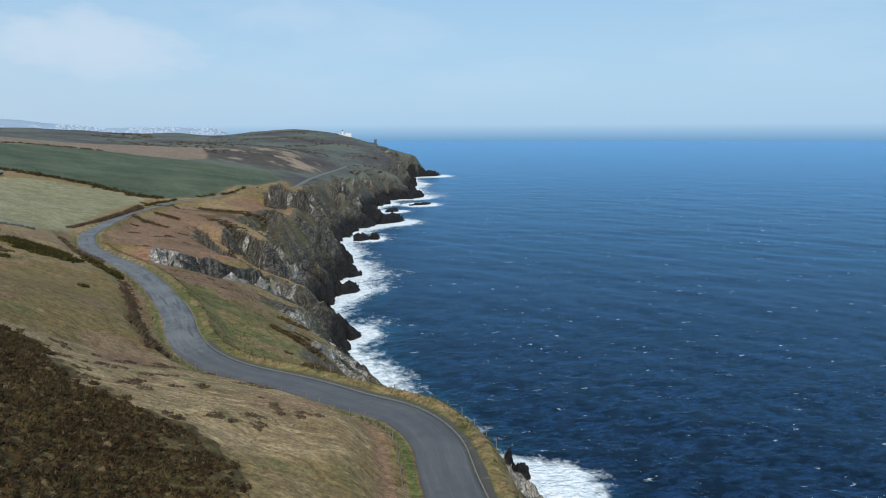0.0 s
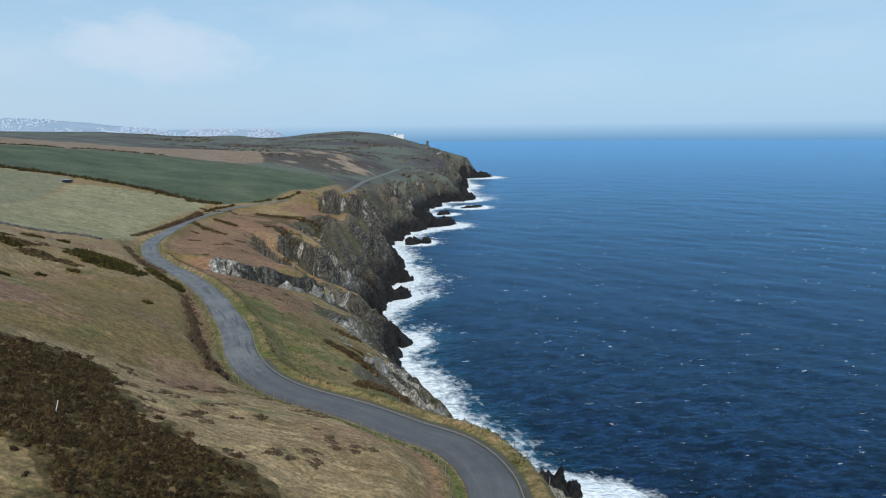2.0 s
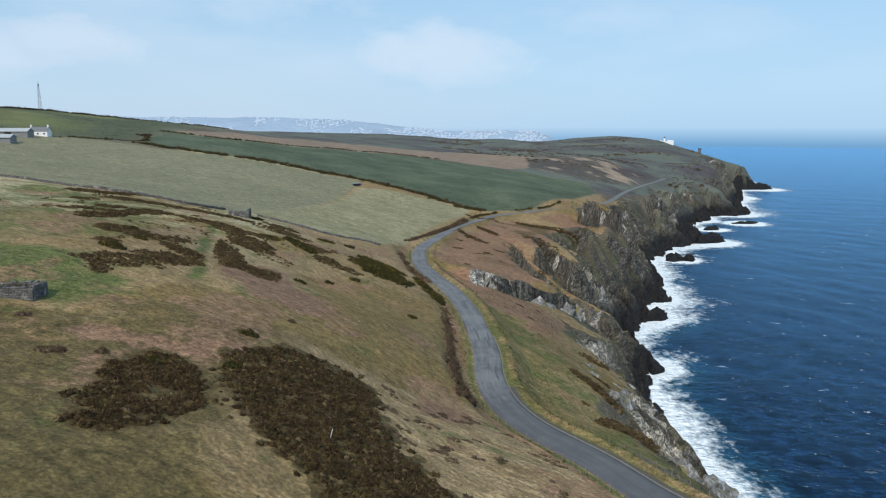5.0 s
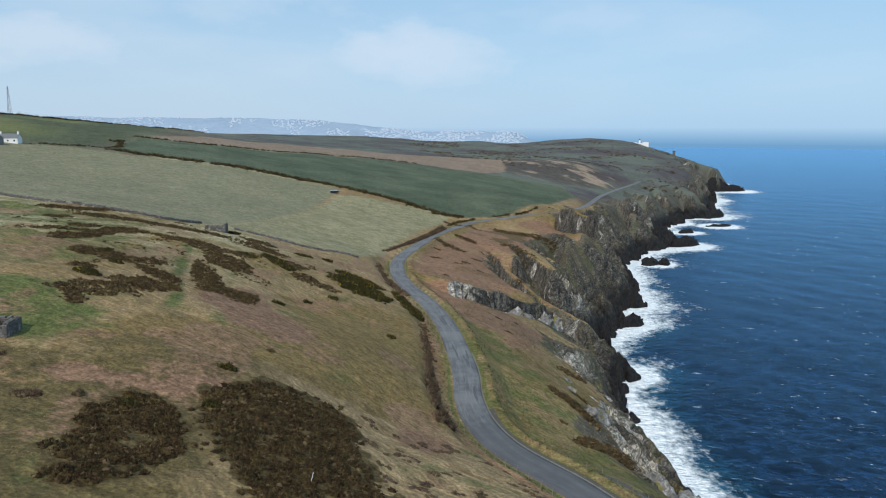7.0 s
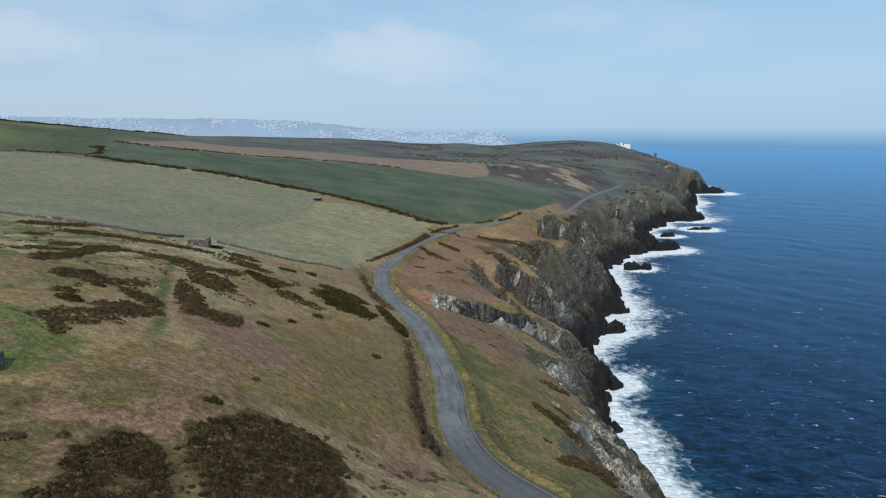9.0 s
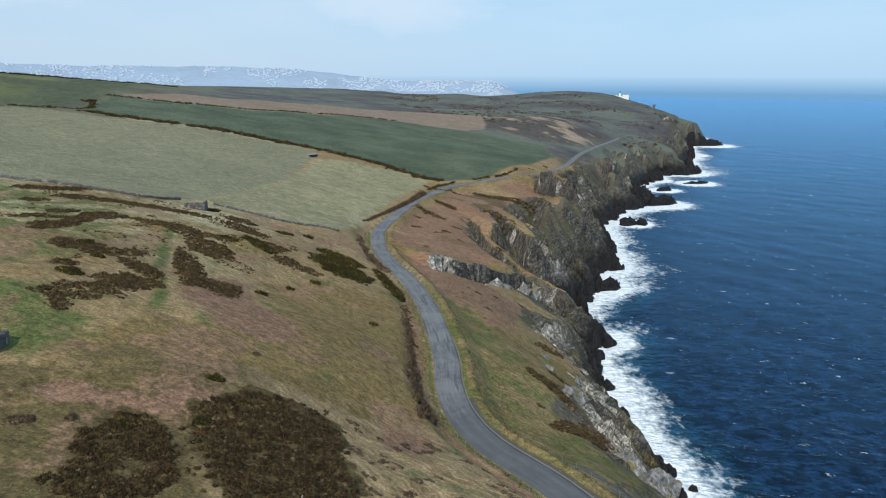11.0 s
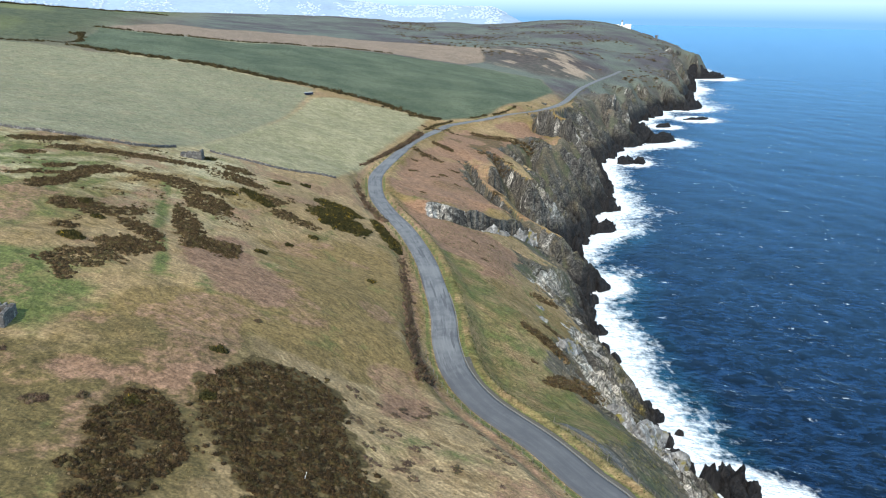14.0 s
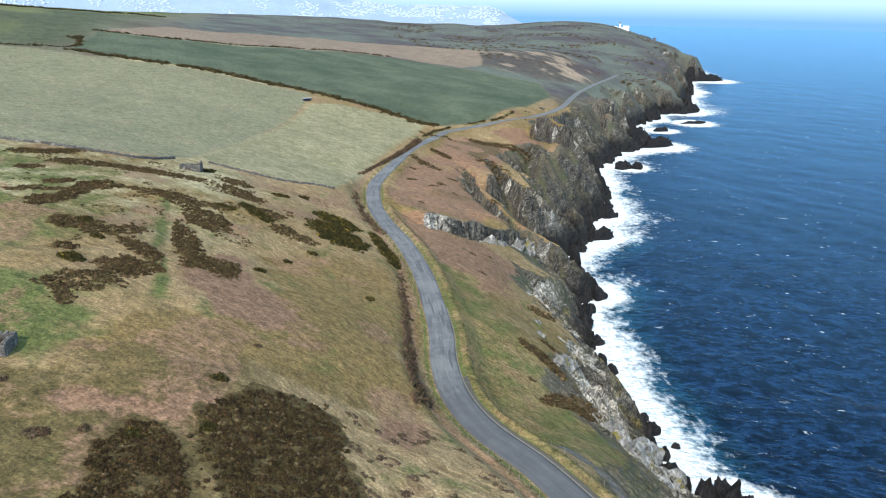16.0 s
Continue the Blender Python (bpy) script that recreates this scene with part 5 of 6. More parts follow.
OUTCROPS = [
    (61, 146.5, 2.6, 1.8, 3.2, 20), (64, 148.5, 2.8, 1.7, 4.2, 60), (58.5, 143, 1.8, 1.3, 2.2, 10), (65.5, 151.5, 2.4, 1.6, 3.4, 0), (66.5, 145.5, 2.0, 1.5, 3.6, 40), (63.5, 171, 1.6, 1.1, 1.8, 30), (60.5, 160, 1.5, 1.0, 1.6, 60),
    (64.5, 126, 3.8, 2.2, 3.8, 60), (66.5, 121, 4.6, 2.4, 4.4, 60), (68.5, 116, 4.8, 2.5, 4.4, 58), (71, 111, 4.2, 2.2, 3.8, 55), (72.5, 120, 4.6, 2.6, 5.0, 60), (75, 114, 4.2, 2.6, 5.0, 60), (70, 127, 3.6, 2.2, 4.6, 60), (62, 128, 1.6, 1.2, 1.8, 30),
]
rocks("rock_outcrop", bedded([(x, y, sx * 1.1, sy * 1.2, sz * 0.62, turn) for x, y, sx, sy, sz, turn in OUTCROPS], 0.72), PALE_ROCK, "pale grey lichen-covered rock outcrop in the grass slope", "outcrops on the sea slope", 480)
LEDGE = [(70, 246, 3.6, 2.0, 2.6, 25), (76, 249, 4.2, 2.2, 3.4, 30), (83, 254, 5.4, 2.8, 5.0, 36), (90, 259.5, 5.0, 2.8, 5.0, 38)]
rocks("rock_ledge", bedded(LEDGE, 0.55), PALE_ROCK, "white and grey rock ledge across the bracken slope", "ledge below the road", 500)
# ---------- ruined walls ----------
STONE_BLOCK = np.array([(sx * kx, sy * ky, sz * kz) for sx, sy, sz in itertools.product((-0.5, 0.5), repeat=3) for kx, ky, kz in ((1, 0.86, 0.86), (0.92, 1, 0.86), (0.92, 0.86, 1))])


def block_faces():
    """Faces of a block with its edges and corners cut off."""
    bm = bmesh.new()
    for v in STONE_BLOCK:
        bm.verts.new(v)
    bmesh.ops.convex_hull(bm, input=bm.verts[:])
    bmesh.ops.triangulate(bm, faces=bm.faces[:])
    bm.verts.index_update()
    f = np.array([[v.index for v in q.verts] for q in bm.faces])
    bm.free()
    return f


STONE_FACES = block_faces()


def stones(name, places):
    """One mesh of rough blocks: each a matrix that carries a unit block to its place."""
    m = np.array([np.array(q) for q in places])
    v = np.einsum("nij,vj->nvi", m[:, :3, :3], STONE_BLOCK) + m[:, None, :3, 3]
    f = STONE_FACES[None] + (np.arange(len(m)) * len(STONE_BLOCK))[:, None, None]
    return tri_mesh(name, v.reshape(-1, 3), f.reshape(-1, 3))


def masonry(name, length, height, thick, seed, ragged=0.25, course=0.22):
    """A wall of rough stones along x, its foot at z = 0, with an uneven top."""
    rng = random.Random(seed)
    core = height - ragged - 0.12 + 0.6
    places = [pose(length / 2, 0, core / 2 - 0.6) @ Matrix.Diagonal((length - 0.12, thick - 0.1, core, 1))]
    z = -0.1
    while z < height:
        x = 0.0
        while x < length - 0.05:
            w = min(rng.uniform(0.3, 0.75), length - x)
            top = height - ragged * rng.random()
            if z + course * 0.5 < top:
                for s in (-1, 1):
                    o = s * (thick / 4 + rng.uniform(-0.02, 0.035))
                    h = course * rng.uniform(0.92, 1.08)
                    places.append(pose(x + w / 2, o, z + h / 2, rng.uniform(-2, 2), rng.uniform(-2, 2), rng.uniform(-2, 2)) @ Matrix.Diagonal((w - 0.03, thick / 2 - 0.02, h - 0.012, 1)))
            x += w
        z += course
    return stones(name, places)


def ruin(x, y, turn, w, d, h, seed, label, gable=0.0, lift=0.0):
    """A roofless rectangular stone building."""
    base = min(ground_z(x + a, y + b) for a in (-w / 2, w / 2) for b in (-d / 2, d / 2))
    if lift:
        h += lift * (max(ground_z(x + a, y + b) for a in (-w / 2, w / 2) for b in (-d / 2, d / 2)) - base)
    ob = thing("stone_ruin", pose(x, y, base, 0, 0, turn), label, "ruin")
    for n, (px, py, rz, length, height) in enumerate(((-w / 2, -d / 2, 0, w, h), (-w / 2, d / 2, 0, w, h * 0.95), (-w / 2, -d / 2 + 0.28, 90, d - 0.56, h), (w / 2, -d / 2 + 0.28, 90, d - 0.56, h + gable))):
        wall = part("wall", masonry("wall", length, height, 0.55, seed + n, 0.3), STONE, ob)
        wall.matrix_local = pose(px + (0.27 if rz and px < 0 else -0.27 if rz else 0), py + (0 if rz else 0.27 if py < 0 else -0.27), 0, 0, 0, rz)
    return ob


ruin(-43.0, 94.2, -2, 7.0, 4.2, 2.0, 600, "roofless grey stone shed in green grass")
ruin(-33.0, 222.0, -4, 6.2, 4.0, 1.5, 620, "small roofless stone hut by the field wall", 0.5, 0.75)
x, y = oval(-43.0, 94.3, 2.6, 1.2, 0, 0.4, rng)
planted("bramble_bush", clumps("bramble_bush", x, y, 0.62, 640, flat=1.4), BRAMBLE, "dead brown brambles inside the roofless shed", "bush")


def dry_wall(name, line, height, thick, seed, label):
    """A dry-stone wall that follows the ground along a line on the plan."""
    rng = random.Random(seed)
    fine = spline(line, 0.55)
    zs = land(fine[:, 0], fine[:, 1])[0]
    places = []
    for i in range(len(fine) - 1):
        a = math.atan2(fine[i + 1][1] - fine[i][1], fine[i + 1][0] - fine[i][0])
        for k in range(3):
            if k == 2 and rng.random() < 0.3:
                continue
            m = pose(fine[i][0] + rng.uniform(-0.06, 0.06), fine[i][1] + rng.uniform(-0.06, 0.06), zs[i] + height * (k - 0.2) / 3 + height / 6, rng.uniform(-5, 5), rng.uniform(-5, 5), math.degrees(a) + rng.uniform(-8, 8))
            places.append(m @ Matrix.Diagonal((0.62, thick * rng.uniform(0.8, 1.1) * (1 - 0.13 * k), height / 3 * 1.15, 1)))
    me = stones(name, places)
    return planted(name, me, STONE, label, "wall", "field walls")


dry_wall("stone_wall", [(-120, 236), (-88, 228), (-65, 222), (-48, 224), (-40, 238)], 0.85, 0.6, 650, "old grey dry-stone wall along the pasture")
dry_wall("stone_wall", [(-30, 243), (-16, 238), (0, 243), (12, 247)], 0.75, 0.6, 651, "low crumbling dry-stone wall near the road bend")

# ---------- roadside: fences, kerb, footpath ----------
WOOD = plain_material("weathered_wood", (0.23, 0.20, 0.16), 0.85, 0, 0.4, 3.0)
WIRE = plain_material("galvanised_wire", (0.16, 0.155, 0.15), 0.7, 0.0)
CONCRETE = plain_material("kerb_concrete", (0.21, 0.205, 0.19), 0.9, 0, 0.35, 2.0)
WHITE = plain_material("white_render", (0.78, 0.78, 0.76), 0.8, 0, 0.12, 0.5)
SLATE = plain_material("slate_roof", (0.16, 0.165, 0.175), 0.7, 0, 0.3, 0.8)
SHEET = plain_material("corrugated_sheet", (0.52, 0.53, 0.52), 0.55, 0.3, 0.25, 0.6)
BARNWALL = plain_material("barn_wall", (0.24, 0.24, 0.235), 0.85, 0, 0.3, 0.6)
DARK = plain_material("dark_parts_and_shade", (0.03, 0.03, 0.035), 0.6, 0, 0.2)
NAVY = plain_material("navy_panel", (0.018, 0.024, 0.05), 0.45, 0, 0.2)
STEEL = plain_material("mast_steel", (0.33, 0.35, 0.37), 0.5, 0.6, 0.2)
GRAVEL = stone_material("path_gravel", (0.055, 0.050, 0.042), (0.100, 0.092, 0.078), (0.12, 0.112, 0.09))


def beside(offset, first, last, gap):
    """Places beside the road's middle line (+ inland), from y first to y last: x, y and heading in degrees."""
    line = road_fine[(road_fine[:, 1] >= first) & (road_fine[:, 1] <= last)]
    t = np.gradient(line[:, :2], axis=0)
    t /= np.linalg.norm(t, axis=1)[:, None]
    p = line[:, :2] + np.stack([-t[:, 1], t[:, 0]], -1) * offset
    s = np.r_[0, np.cumsum(np.linalg.norm(np.diff(p, axis=0), axis=1))]
    q = np.arange(0, s[-1], gap)
    head = np.degrees(np.unwrap(np.arctan2(t[:, 1], t[:, 0])))
    return [(float(np.interp(a, s, p[:, 0])), float(np.interp(a, s, p[:, 1])), float(np.interp(a, s, line[:, 2])), float(np.interp(a, s, head))) for a in q]


def post_mesh():
    bm = bmesh.new()
    rod(bm, (0, 0, -0.3), (0, 0, 1.18), 0.06, 0.05, 8)
    rod(bm, (0, 0, 1.18), (0, 0, 1.22), 0.05, 0.02, 8)
    me = bpy.data.meshes.new("post")
    bm.to_mesh(me)
    bm.free()
    me.materials.append(WOOD)
    return me


POST = post_mesh()


def fence(name, offset, first, last, gap, label, wires=3, seed=0):
    rng = random.Random(seed)
    spots_ = beside(offset, first, last, gap)
    x0, y0 = spots_[0][:2]
    base = Vector((x0, y0, ground_z(x0, y0)))
    ob = thing(name, Matrix.Translation(base), label, "fence")
    tops = []
    for x, y, _, head in spots_:
        z = ground_z(x, y)
        p = part("post", POST, None, ob)
        p.matrix_local = Matrix.Translation(Vector((x, y, z)) - base) @ pose(0, 0, 0, rng.uniform(-7, 7), rng.uniform(-7, 7), head)
        tops.append(Vector((x, y, z)) - base)
    for k in range(wires):
        bm = bmesh.new()
        for a, b in zip(tops, tops[1:]):
            rod(bm, a + Vector((0, 0, 0.35 + 0.36 * k)), b + Vector((0, 0, 0.35 + 0.36 * k)), 0.005, sides=4)
        part("wire", bm, WIRE, ob)
    return ob


fence("wire_fence", 4.6, 40, 120, 2.6, "weathered wooden post and wire fence above the road", 3, 3)
fence("wire_fence", -6.6, 44, 92, 3.2, "short wooden posts with wire along the cliff side of the road", 2, 4)

kerb = thing("kerb", pose(0, 0, 0), "low concrete kerb along the seaward edge of the road", "kerb", kind="structure")
bm = block(-0.42, 0.42, -0.07, 0.07, -0.2, 0.13, bevel=0.02)
stone = bpy.data.meshes.new("kerb_stone")
bm.to_mesh(stone)
bm.free()
stone.materials.append(CONCRETE)
for x, y, z, head in beside(-2.92, 40, 150, 0.87):
    p = part("kerb_stone", stone, None, kerb)
    p.matrix_local = pose(x, y, z + 0.0, 0, 0, head)
line = road_fine[(road_fine[:, 1] > 34) & (road_fine[:, 1] < 118)]
me = strip("pavement", line, [(-4.3, 0.0), (-4.0, 0.06), (-3.6, 0.07), (-3.02, 0.07), (-3.0, -0.2)], 0.02, GRAVEL)
tagged(new("pavement", me), "grey gravel footpath between kerb and grass verge", "footpath", kind="structure")

# a white marker stick in the heather
ob = thing("marker_stick", pose(-2.0, 64.0, ground_z(-2.0, 64.0), 8, 14, 0), "thin white marker stick leaning in the heather", "stick")
bm = bmesh.new()
rod(bm, (0, 0, -0.3), (0, 0, 1.25), 0.04, 0.03, 8)
part("shaft", bm, WHITE, ob)

# ---------- livestock trailer in the pasture ----------
def trailer(x, y, turn):
    ob = thing("feed_trailer", pose(x, y, ground_z(x, y), 0, 0, turn), "low dark blue trailer with a grey lid in the pasture", "trailer")
    part("body", block(-2.4, 2.4, -0.95, 0.95, 0.45, 1.55, bevel=0.05), NAVY, ob)
    part("lid", block(-2.5, 2.5, -1.05, 1.05, 1.56, 1.68, bevel=0.03), SHEET, ob, "grey sheet metal lid")
    for s in (-1, 1):
        for k in (-0.7, 0.7):
            bm = bmesh.new()
            rod(bm, (k, s * 0.98, 0.36), (k, s * 1.16, 0.36), 0.36, sides=14)
            part("wheel", bm, DARK, ob)
    bm = bmesh.new()
    rod(bm, (2.4, 0, 0.5), (3.5, 0, 0.45), 0.05)
    part("drawbar", bm, STEEL, ob)


trailer(6.5, 429, 25)

# ---------- farm on the hill ----------
def barn(x, y, turn, length, width, eaves, ridge_h, label, doors=1):
    """A long shed with a shallow pitched sheet roof."""
    base = min(ground_z(x + a, y + b) for a in (-length / 3, length / 3) for b in (-width / 3, width / 3)) - 0.3
    ob = thing("barn", pose(x, y, base, 0, 0, turn), label, "barn", "farm buildings")
    L, Wd = length / 2, width / 2
    bm = bmesh.new()
    box(bm, -L, L, -Wd, Wd, -0.5, eaves)
    v = [bm.verts.new(p) for p in ((-L, -Wd, eaves), (-L, Wd, eaves), (-L, 0, ridge_h), (L, -Wd, eaves), (L, Wd, eaves), (L, 0, ridge_h))]
    bm.faces.new((v[0], v[2], v[1]))
    bm.faces.new((v[3], v[4], v[5]))
    part("wall", bm, BARNWALL, ob)
    for s in (-1, 1):
        bm = bmesh.new()
        n = max(4, int(length / 1.2))
        for k in range(n):
            x0, x1 = -L - 0.4 + k * (length + 0.8) / n, -L - 0.4 + (k + 1) * (length + 0.8) / n
            q = [bm.verts.new(p) for p in ((x0, s * (Wd + 0.5), eaves - 0.12), (x1 - 0.05, s * (Wd + 0.5), eaves - 0.12), (x1 - 0.05, 0, ridge_h + 0.1), (x0, 0, ridge_h + 0.1))]
            bm.faces.new(q if s < 0 else q[::-1])
        r = bmesh.ops.extrude_face_region(bm, geom=bm.faces[:])
        bmesh.ops.translate(bm, verts=[g for g in r["geom"] if isinstance(g, bmesh.types.BMVert)], vec=(0, 0, 0.12))
        part("roof", bm, SHEET, ob, "pale grey corrugated roof")
    for k in range(doors):
        cx = -L + length * (k + 0.6) / (doors + 0.4)
        # dark panel on the closed wall stands for the shade inside a doorway
        part("door_shade", block(cx - 1.9, cx + 1.9, -Wd - 0.06, -Wd - 0.01, 0.0, min(3.2, eaves - 0.4)), DARK, ob, "dark panel standing for the shade in a doorway")
    return ob


barn(-222, 385, 8, 14, 10, 3.0, 4.5, "long grey farm shed with a pale sheet roof")
barn(-208, 390, 6, 19, 10, 3.0, 4.6, "long grey farm shed with a pale sheet roof", 0)
barn(-212, 434, 4, 25, 12, 3.6, 5.6, "large pale-roofed barn behind the yard", 1)
barn(-193, 417, 5, 22, 10, 3.0, 4.6, "grey barn with dark doorway panels facing the field", 2)
barn(-199, 458, 2, 19, 10, 3.6, 5.4, "grey barn beside the farmhouse", 1)


def cottage(x, y, turn, length, width, eaves, ridge_h, label):
    base = ground_z(x, y) - 0.3
    ob = thing("farmhouse", pose(x, y, base, 0, 0, turn), label, "house", "farm buildings")
    L, Wd = length / 2, width / 2
    bm = bmesh.new()
    box(bm, -L, L, -Wd, Wd, -0.5, eaves)
    v = [bm.verts.new(p) for p in ((-L, -Wd, eaves), (-L, Wd, eaves), (-L, 0, ridge_h), (L, -Wd, eaves), (L, Wd, eaves), (L, 0, ridge_h))]
    bm.faces.new((v[0], v[2], v[1]))
    bm.faces.new((v[3], v[4], v[5]))
    part("wall", bm, WHITE, ob)
    for s in (-1, 1):
        bm = bmesh.new()
        q = [bm.verts.new(p) for p in ((-L - 0.2, s * (Wd + 0.3), eaves - 0.1), (L + 0.2, s * (Wd + 0.3), eaves - 0.1), (L + 0.2, 0, ridge_h + 0.12), (-L - 0.2, 0, ridge_h + 0.12))]
        bm.faces.new(q if s < 0 else q[::-1])
        r = bmesh.ops.extrude_face_region(bm, geom=bm.faces[:])
        bmesh.ops.translate(bm, verts=[g for g in r["geom"] if isinstance(g, bmesh.types.BMVert)], vec=(0, 0, 0.14))
        part("roof", bm, SLATE, ob, "pale slate roof")
    for sx in (-1, 1):
        part("chimney", block(sx * (L - 0.6) - 0.45, sx * (L - 0.6) + 0.45, -0.5, 0.5, ridge_h - 0.7, ridge_h + 1.6, bevel=0.04), WHITE, ob, "white chimney stack")
    for k in range(3):
        cx = -L + length * (k + 0.5) / 3
        part("window", block(cx - 0.5, cx + 0.5, -Wd - 0.05, -Wd - 0.01, 0.9, 1.9), DARK, ob, "dark window")
    return ob


cottage(-192, 478, -4, 11.5, 6, 3.0, 5.4, "white farmhouse with two chimneys on the hill")

# ---------- masts ----------
def lattice_mast(x, y, z, height, foot, head, label, sides=3):
    ob = thing("radio_mast", pose(x, y, z), label, "mast", "masts on the hilltop")
    def corner(k, t):
        r = foot + (head - foot) * t
        a = 2 * math.pi * k / sides
        return Vector((r * math.cos(a), r * math.sin(a), height * t))
    steps_ = max(8, int(height / 3.0))
    for k in range(sides):
        bm = bmesh.new()
        rod(bm, corner(k, 0) - Vector((0, 0, 2)), corner(k, 1), 0.15, 0.13, 5)
        part("leg", bm, STEEL, ob)
    bm = bmesh.new()
    for i in range(steps_):
        for k in range(sides):
            rod(bm, corner(k, i / steps_), corner((k + 1) % sides, (i + 1) / steps_), 0.06, sides=4)
            rod(bm, corner(k, (i + 1) / steps_), corner((k + 1) % sides, (i + 1) / steps_), 0.06, sides=4)
    part("bracing", bm, STEEL, ob)
    bm = bmesh.new()
    rod(bm, (0, 0, height - 0.3), (0, 0, height + 0.07 * height), 0.22, 0.12, 6)
    part("aerial", bm, STEEL, ob, "pale tip aerial")
    return ob


lattice_mast(-323, 630, ground_z(-323, 630), 54, 0.9, 0.9, "tall slender guyed lattice mast on the hilltop")
lattice_mast(-297, 745, ground_z(-297, 745), 27, 2.2, 0.5, "shorter tapering lattice tower on the hilltop", 4)
ob = thing("mast_building", pose(-345, 632, ground_z(-345, 632) - 0.4, 0, 0, 5), "low grey equipment building beside the tall mast", "building", "masts on the hilltop")
part("wall", block(-13, 13, -3, 3, -1, 3.2), BARNWALL, ob)
part("roof", block(-13.4, 13.4, -3.4, 3.4, 3.21, 3.5), SHEET, ob)
for k in range(4):
    part("window", block(-10 + 6 * k, -8.4 + 6 * k, -3.06, -3.01, 1.2, 2.3), DARK, ob, "dark window")
for n, (line, seed) in enumerate((([(-420, 620), (-360, 640), (-300, 660), (-250, 720)], 710), ([(-250, 720), (-200, 830), (-150, 920)], 711), ([(-165, 500), (-150, 503), (-140, 520), (-150, 560)], 712), ([(-180, 486), (-168, 490), (-155, 500)], 713), ([(-150, 602), (-60, 632), (40, 705), (100, 728)], 714))):
    planted("hedge", hedge(line, 4.0, 1.3 if n < 2 else 1.0, 0.3 if n < 2 else 0.6, seed, -0.7), HEDGE, "dark wind-cut hedge on the hill", "hedge", "hedges")

rm = np.random.default_rng(720)
x, y = rm.uniform(150, 760, 9000), rm.uniform(720, 1560, 9000)
z, rk, _, dr_, _, d_, sl = land(x, y)
ok = (d_ > 25) & (rk < 0.2) & (dr_ > 12) & (fbm(x / 70, y / 45, 4, 721) > 0.16) & ~inside(x, y, PINK_FIELD)
planted("moor_scrub", clumps("moor_scrub", x[ok], y[ok], 2.2, 722, LIGHT_CLUMPS, 0.45, 0.1, z[ok]), HEATHER, "dark heather and gorse scrub over the far headland", "heather", "", "stuff")

# ---------- lighthouse station and tower on the far head ----------
gz0 = ground_z(716, 1512) - 4
ob = thing("lighthouse_station", pose(716, 1512, gz0 - 1, 0, 0, -25), "white lighthouse station on the crest of the headland", "lighthouse")
part("keepers_house", block(-22, -4, -5, 5, -4, 8.0, bevel=0.2), WHITE, ob)
part("annex", block(-3.8, 8, -4, 4, -4, 6.0, bevel=0.2), WHITE, ob)
part("store", block(8.2, 22, -5, 5, -4, 9.0, bevel=0.2), WHITE, ob)
bm = bmesh.new()
rod(bm, (2, 6.6, -4), (2, 6.6, 13), 2.5, 2.1, 16)
tower = part("tower", bm, WHITE, ob)
bm = bmesh.new()
rod(bm, (2, 6.6, 13.02), (2, 6.6, 15.5), 1.7, 1.7, 12)
rod(bm, (2, 6.6, 15.5), (2, 6.6, 17), 1.9, 0.2, 12)
part("lantern", bm, SLATE, tower, "dark lantern room")
for k in range(5):
    part("window", block(-20 + 3.6 * k, -18.6 + 3.6 * k, -5.07, -5.01, 3, 5.2), DARK, ob, "dark window")
ob = thing("stone_tower", pose(628, 1180, ground_z(628, 1180) - 1), "small dark ruined tower on the headland slope", "tower")
bm = bmesh.new()
rod(bm, (0, 0, -1), (0, 0, 10), 2.6, 2.1, 10)
shaft = part("shaft", bm, STONE, ob)
part("parapet", block(-2.4, 2.4, -2.4, 2.4, 10.02, 11.4, bevel=0.1), STONE, ob)
part("side_wall", block(-9, -2.7, -1.2, 1.2, -1, 5.5, bevel=0.1), STONE, ob)

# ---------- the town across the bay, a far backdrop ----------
# haze is painted in: blue-grey land, white houses dimmed towards it
HAZED_LAND = plain_material("hazed_hillside", (0.315, 0.405, 0.505), 0.95, 0, 0.22, 0.004)
HAZED_WHITE = plain_material("hazed_house", (0.48, 0.55, 0.64), 0.9, 0, 0.2, 0.01)
az = np.radians(np.arange(-34, 19.01, 0.25))
rr = np.linspace(3700, 4700, 26)
A, R = np.meshgrid(az, rr)
t = (R - 3700) / 1000


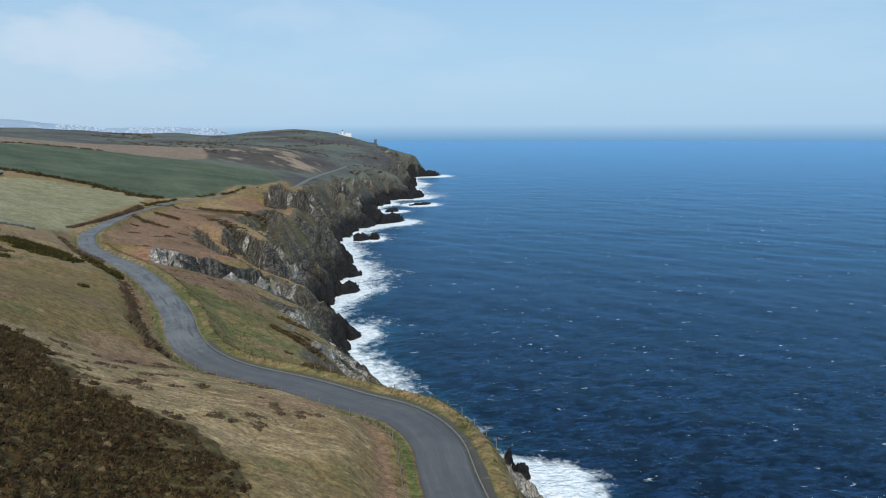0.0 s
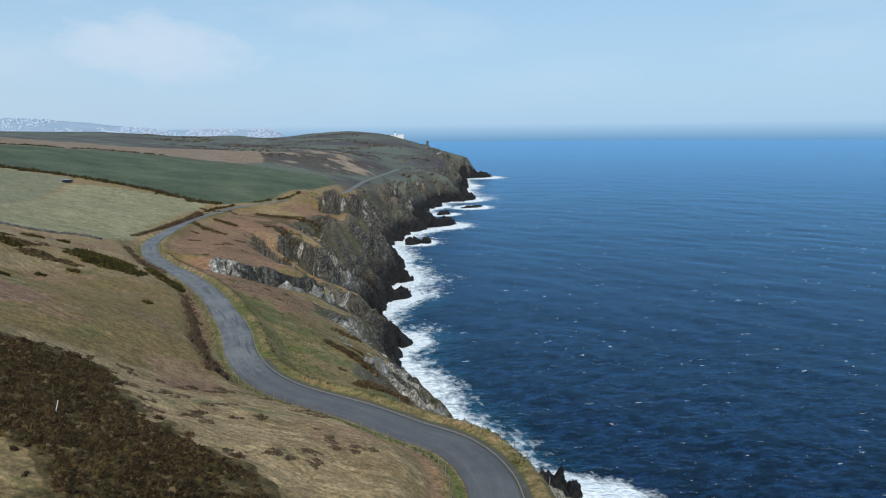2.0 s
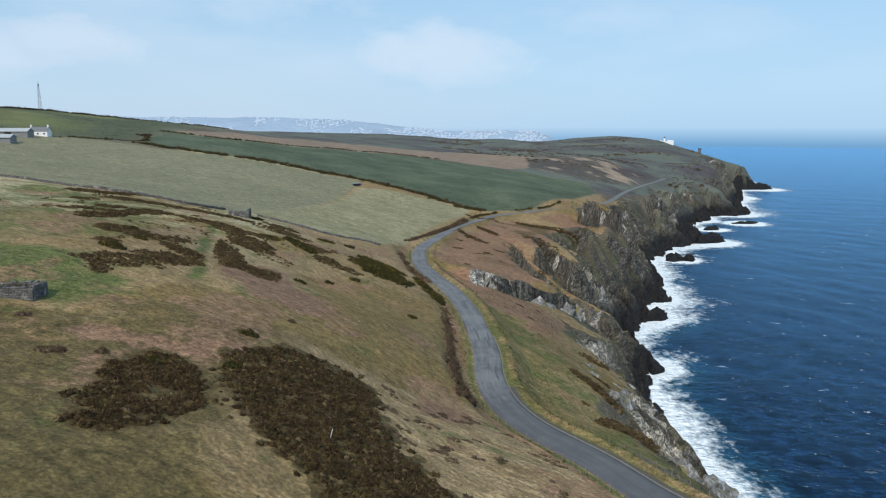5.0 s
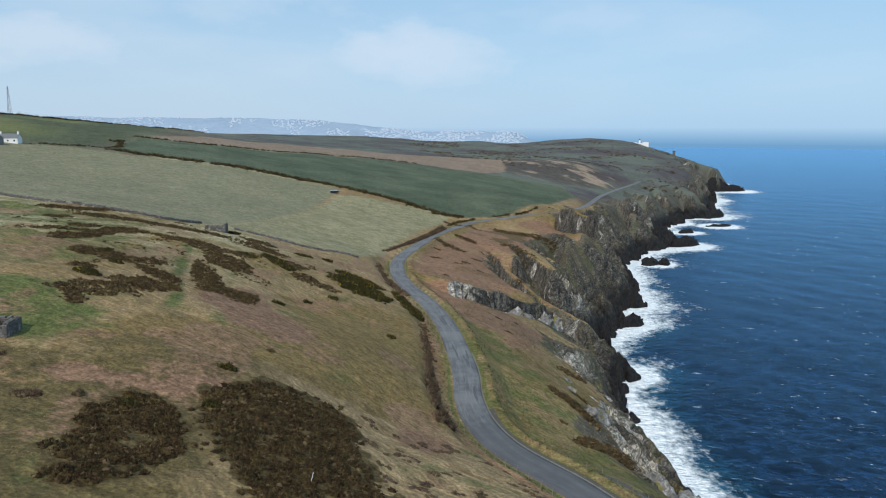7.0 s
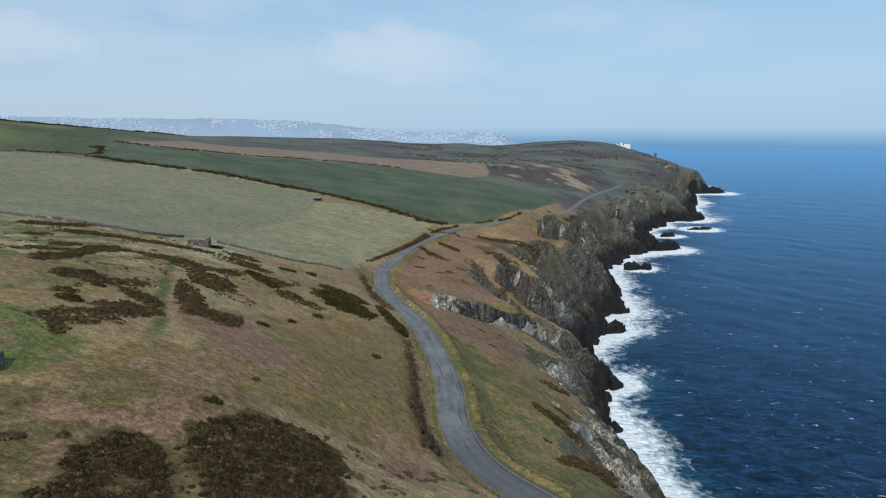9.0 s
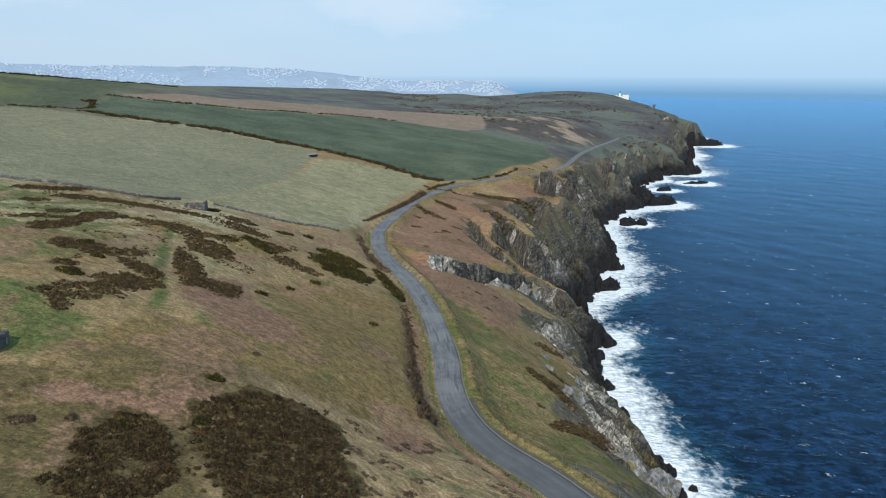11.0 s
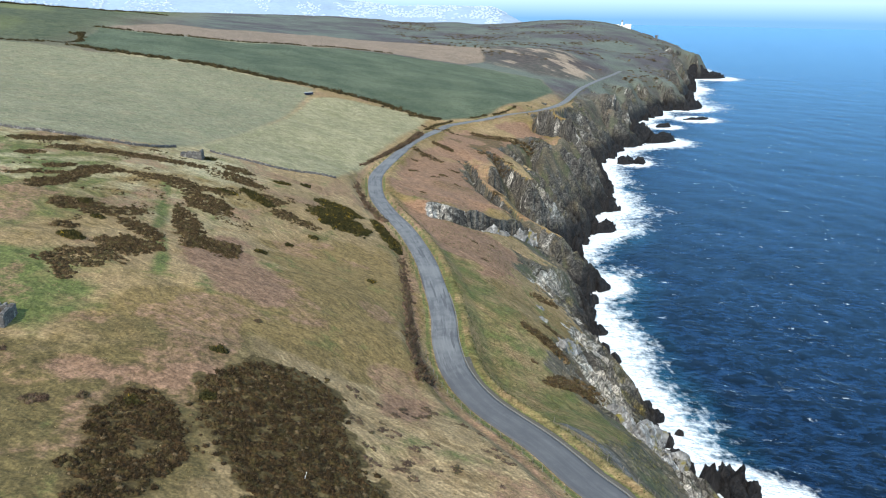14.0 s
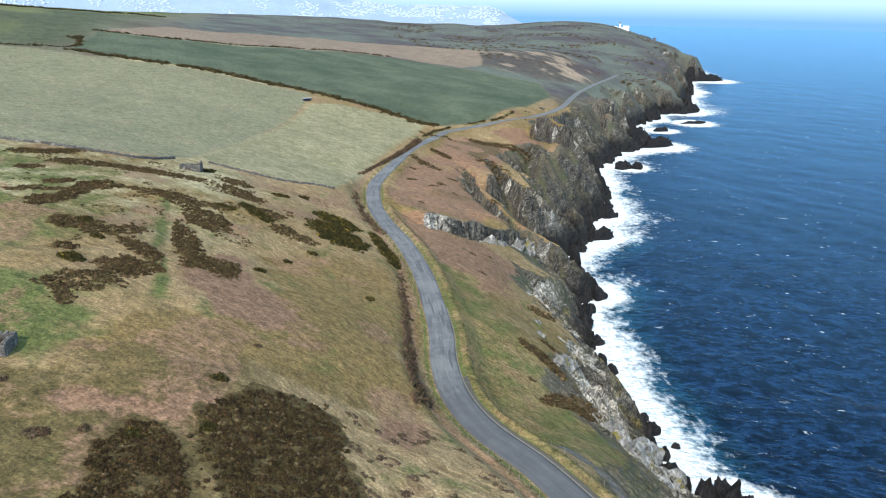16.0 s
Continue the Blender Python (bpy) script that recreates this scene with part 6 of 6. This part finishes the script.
def far_height(a, t):
    deg = np.degrees(a)
    crest = 182 - 78 * smooth(-3, 9, deg) + 9 * fbm(deg / 3.0, deg * 0, 3, 801)
    crest = crest * smooth(18.6, 15.0, deg) + 0
    return 16 * smooth(0, 0.06, t) + np.maximum(crest - 16, -20) * smooth(0.05, 0.95, t) + 5 * fbm(deg / 1.2, t * 5, 3, 803) * smooth(0, 0.2, t)


Z = far_height(A, t)
co = np.stack([R * np.sin(A), R * np.cos(A), Z], -1).reshape(-1, 3)
n = len(az)
i = (np.arange(len(rr) - 1)[:, None] * n + np.arange(n - 1)[None]).ravel()
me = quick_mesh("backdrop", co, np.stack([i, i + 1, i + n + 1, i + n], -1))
me.materials.append(HAZED_LAND)
tagged(new("backdrop", me), "hillside across the bay with blue-grey haze in its colour", "distance", kind="structure")
rt = np.random.default_rng(808)
deg, tt = rt.uniform(-26, 16.6, 30000), rt.beta(1.3, 1.5, 30000)
dense = vnoise(deg * 0.9, tt * 4.0, 809) + 0.5 * vnoise(deg * 3.0, tt * 12.0, 810) + np.where((deg > 3) & (tt > 0.35) & (tt < 0.9), 0.45, 0.0)
pick = np.flatnonzero(dense > 0.10)[:2300]
deg, tt = deg[pick], tt[pick]
hz = far_height(np.radians(deg), tt)
hx, hy = (3700 + 1000 * tt) * np.sin(np.radians(deg)), (3700 + 1000 * tt) * np.cos(np.radians(deg))
shape = np.array([(-1, -1, 0), (1, -1, 0), (1, 1, 0), (-1, 1, 0), (-1, -1, 1), (1, -1, 1), (1, 1, 1), (-1, 1, 1), (-1, 0, 1.6), (1, 0, 1.6)]) * 0.5
size = np.stack([rt.uniform(6, 16, len(pick)), rt.uniform(5, 8, len(pick)), rt.uniform(5, 9, len(pick))], -1)
co = shape[None] * size[:, None] + np.stack([hx, hy, hz - 1], -1)[:, None]
f = np.array([(0, 1, 5), (0, 5, 4), (1, 2, 6), (1, 6, 5), (2, 3, 7), (2, 7, 6), (3, 0, 4), (3, 4, 7), (4, 5, 9), (4, 9, 8), (6, 7, 8), (6, 8, 9), (5, 6, 9), (7, 4, 8)])
tr = f[None] + (np.arange(len(pick)) * 10)[:, None, None]
planted("distant_town", tri_mesh("distant_town", co.reshape(-1, 3), tr.reshape(-1, 3)), HAZED_WHITE, "many small white houses of a distant town, dimmed by painted haze", "town", "", "stuff")
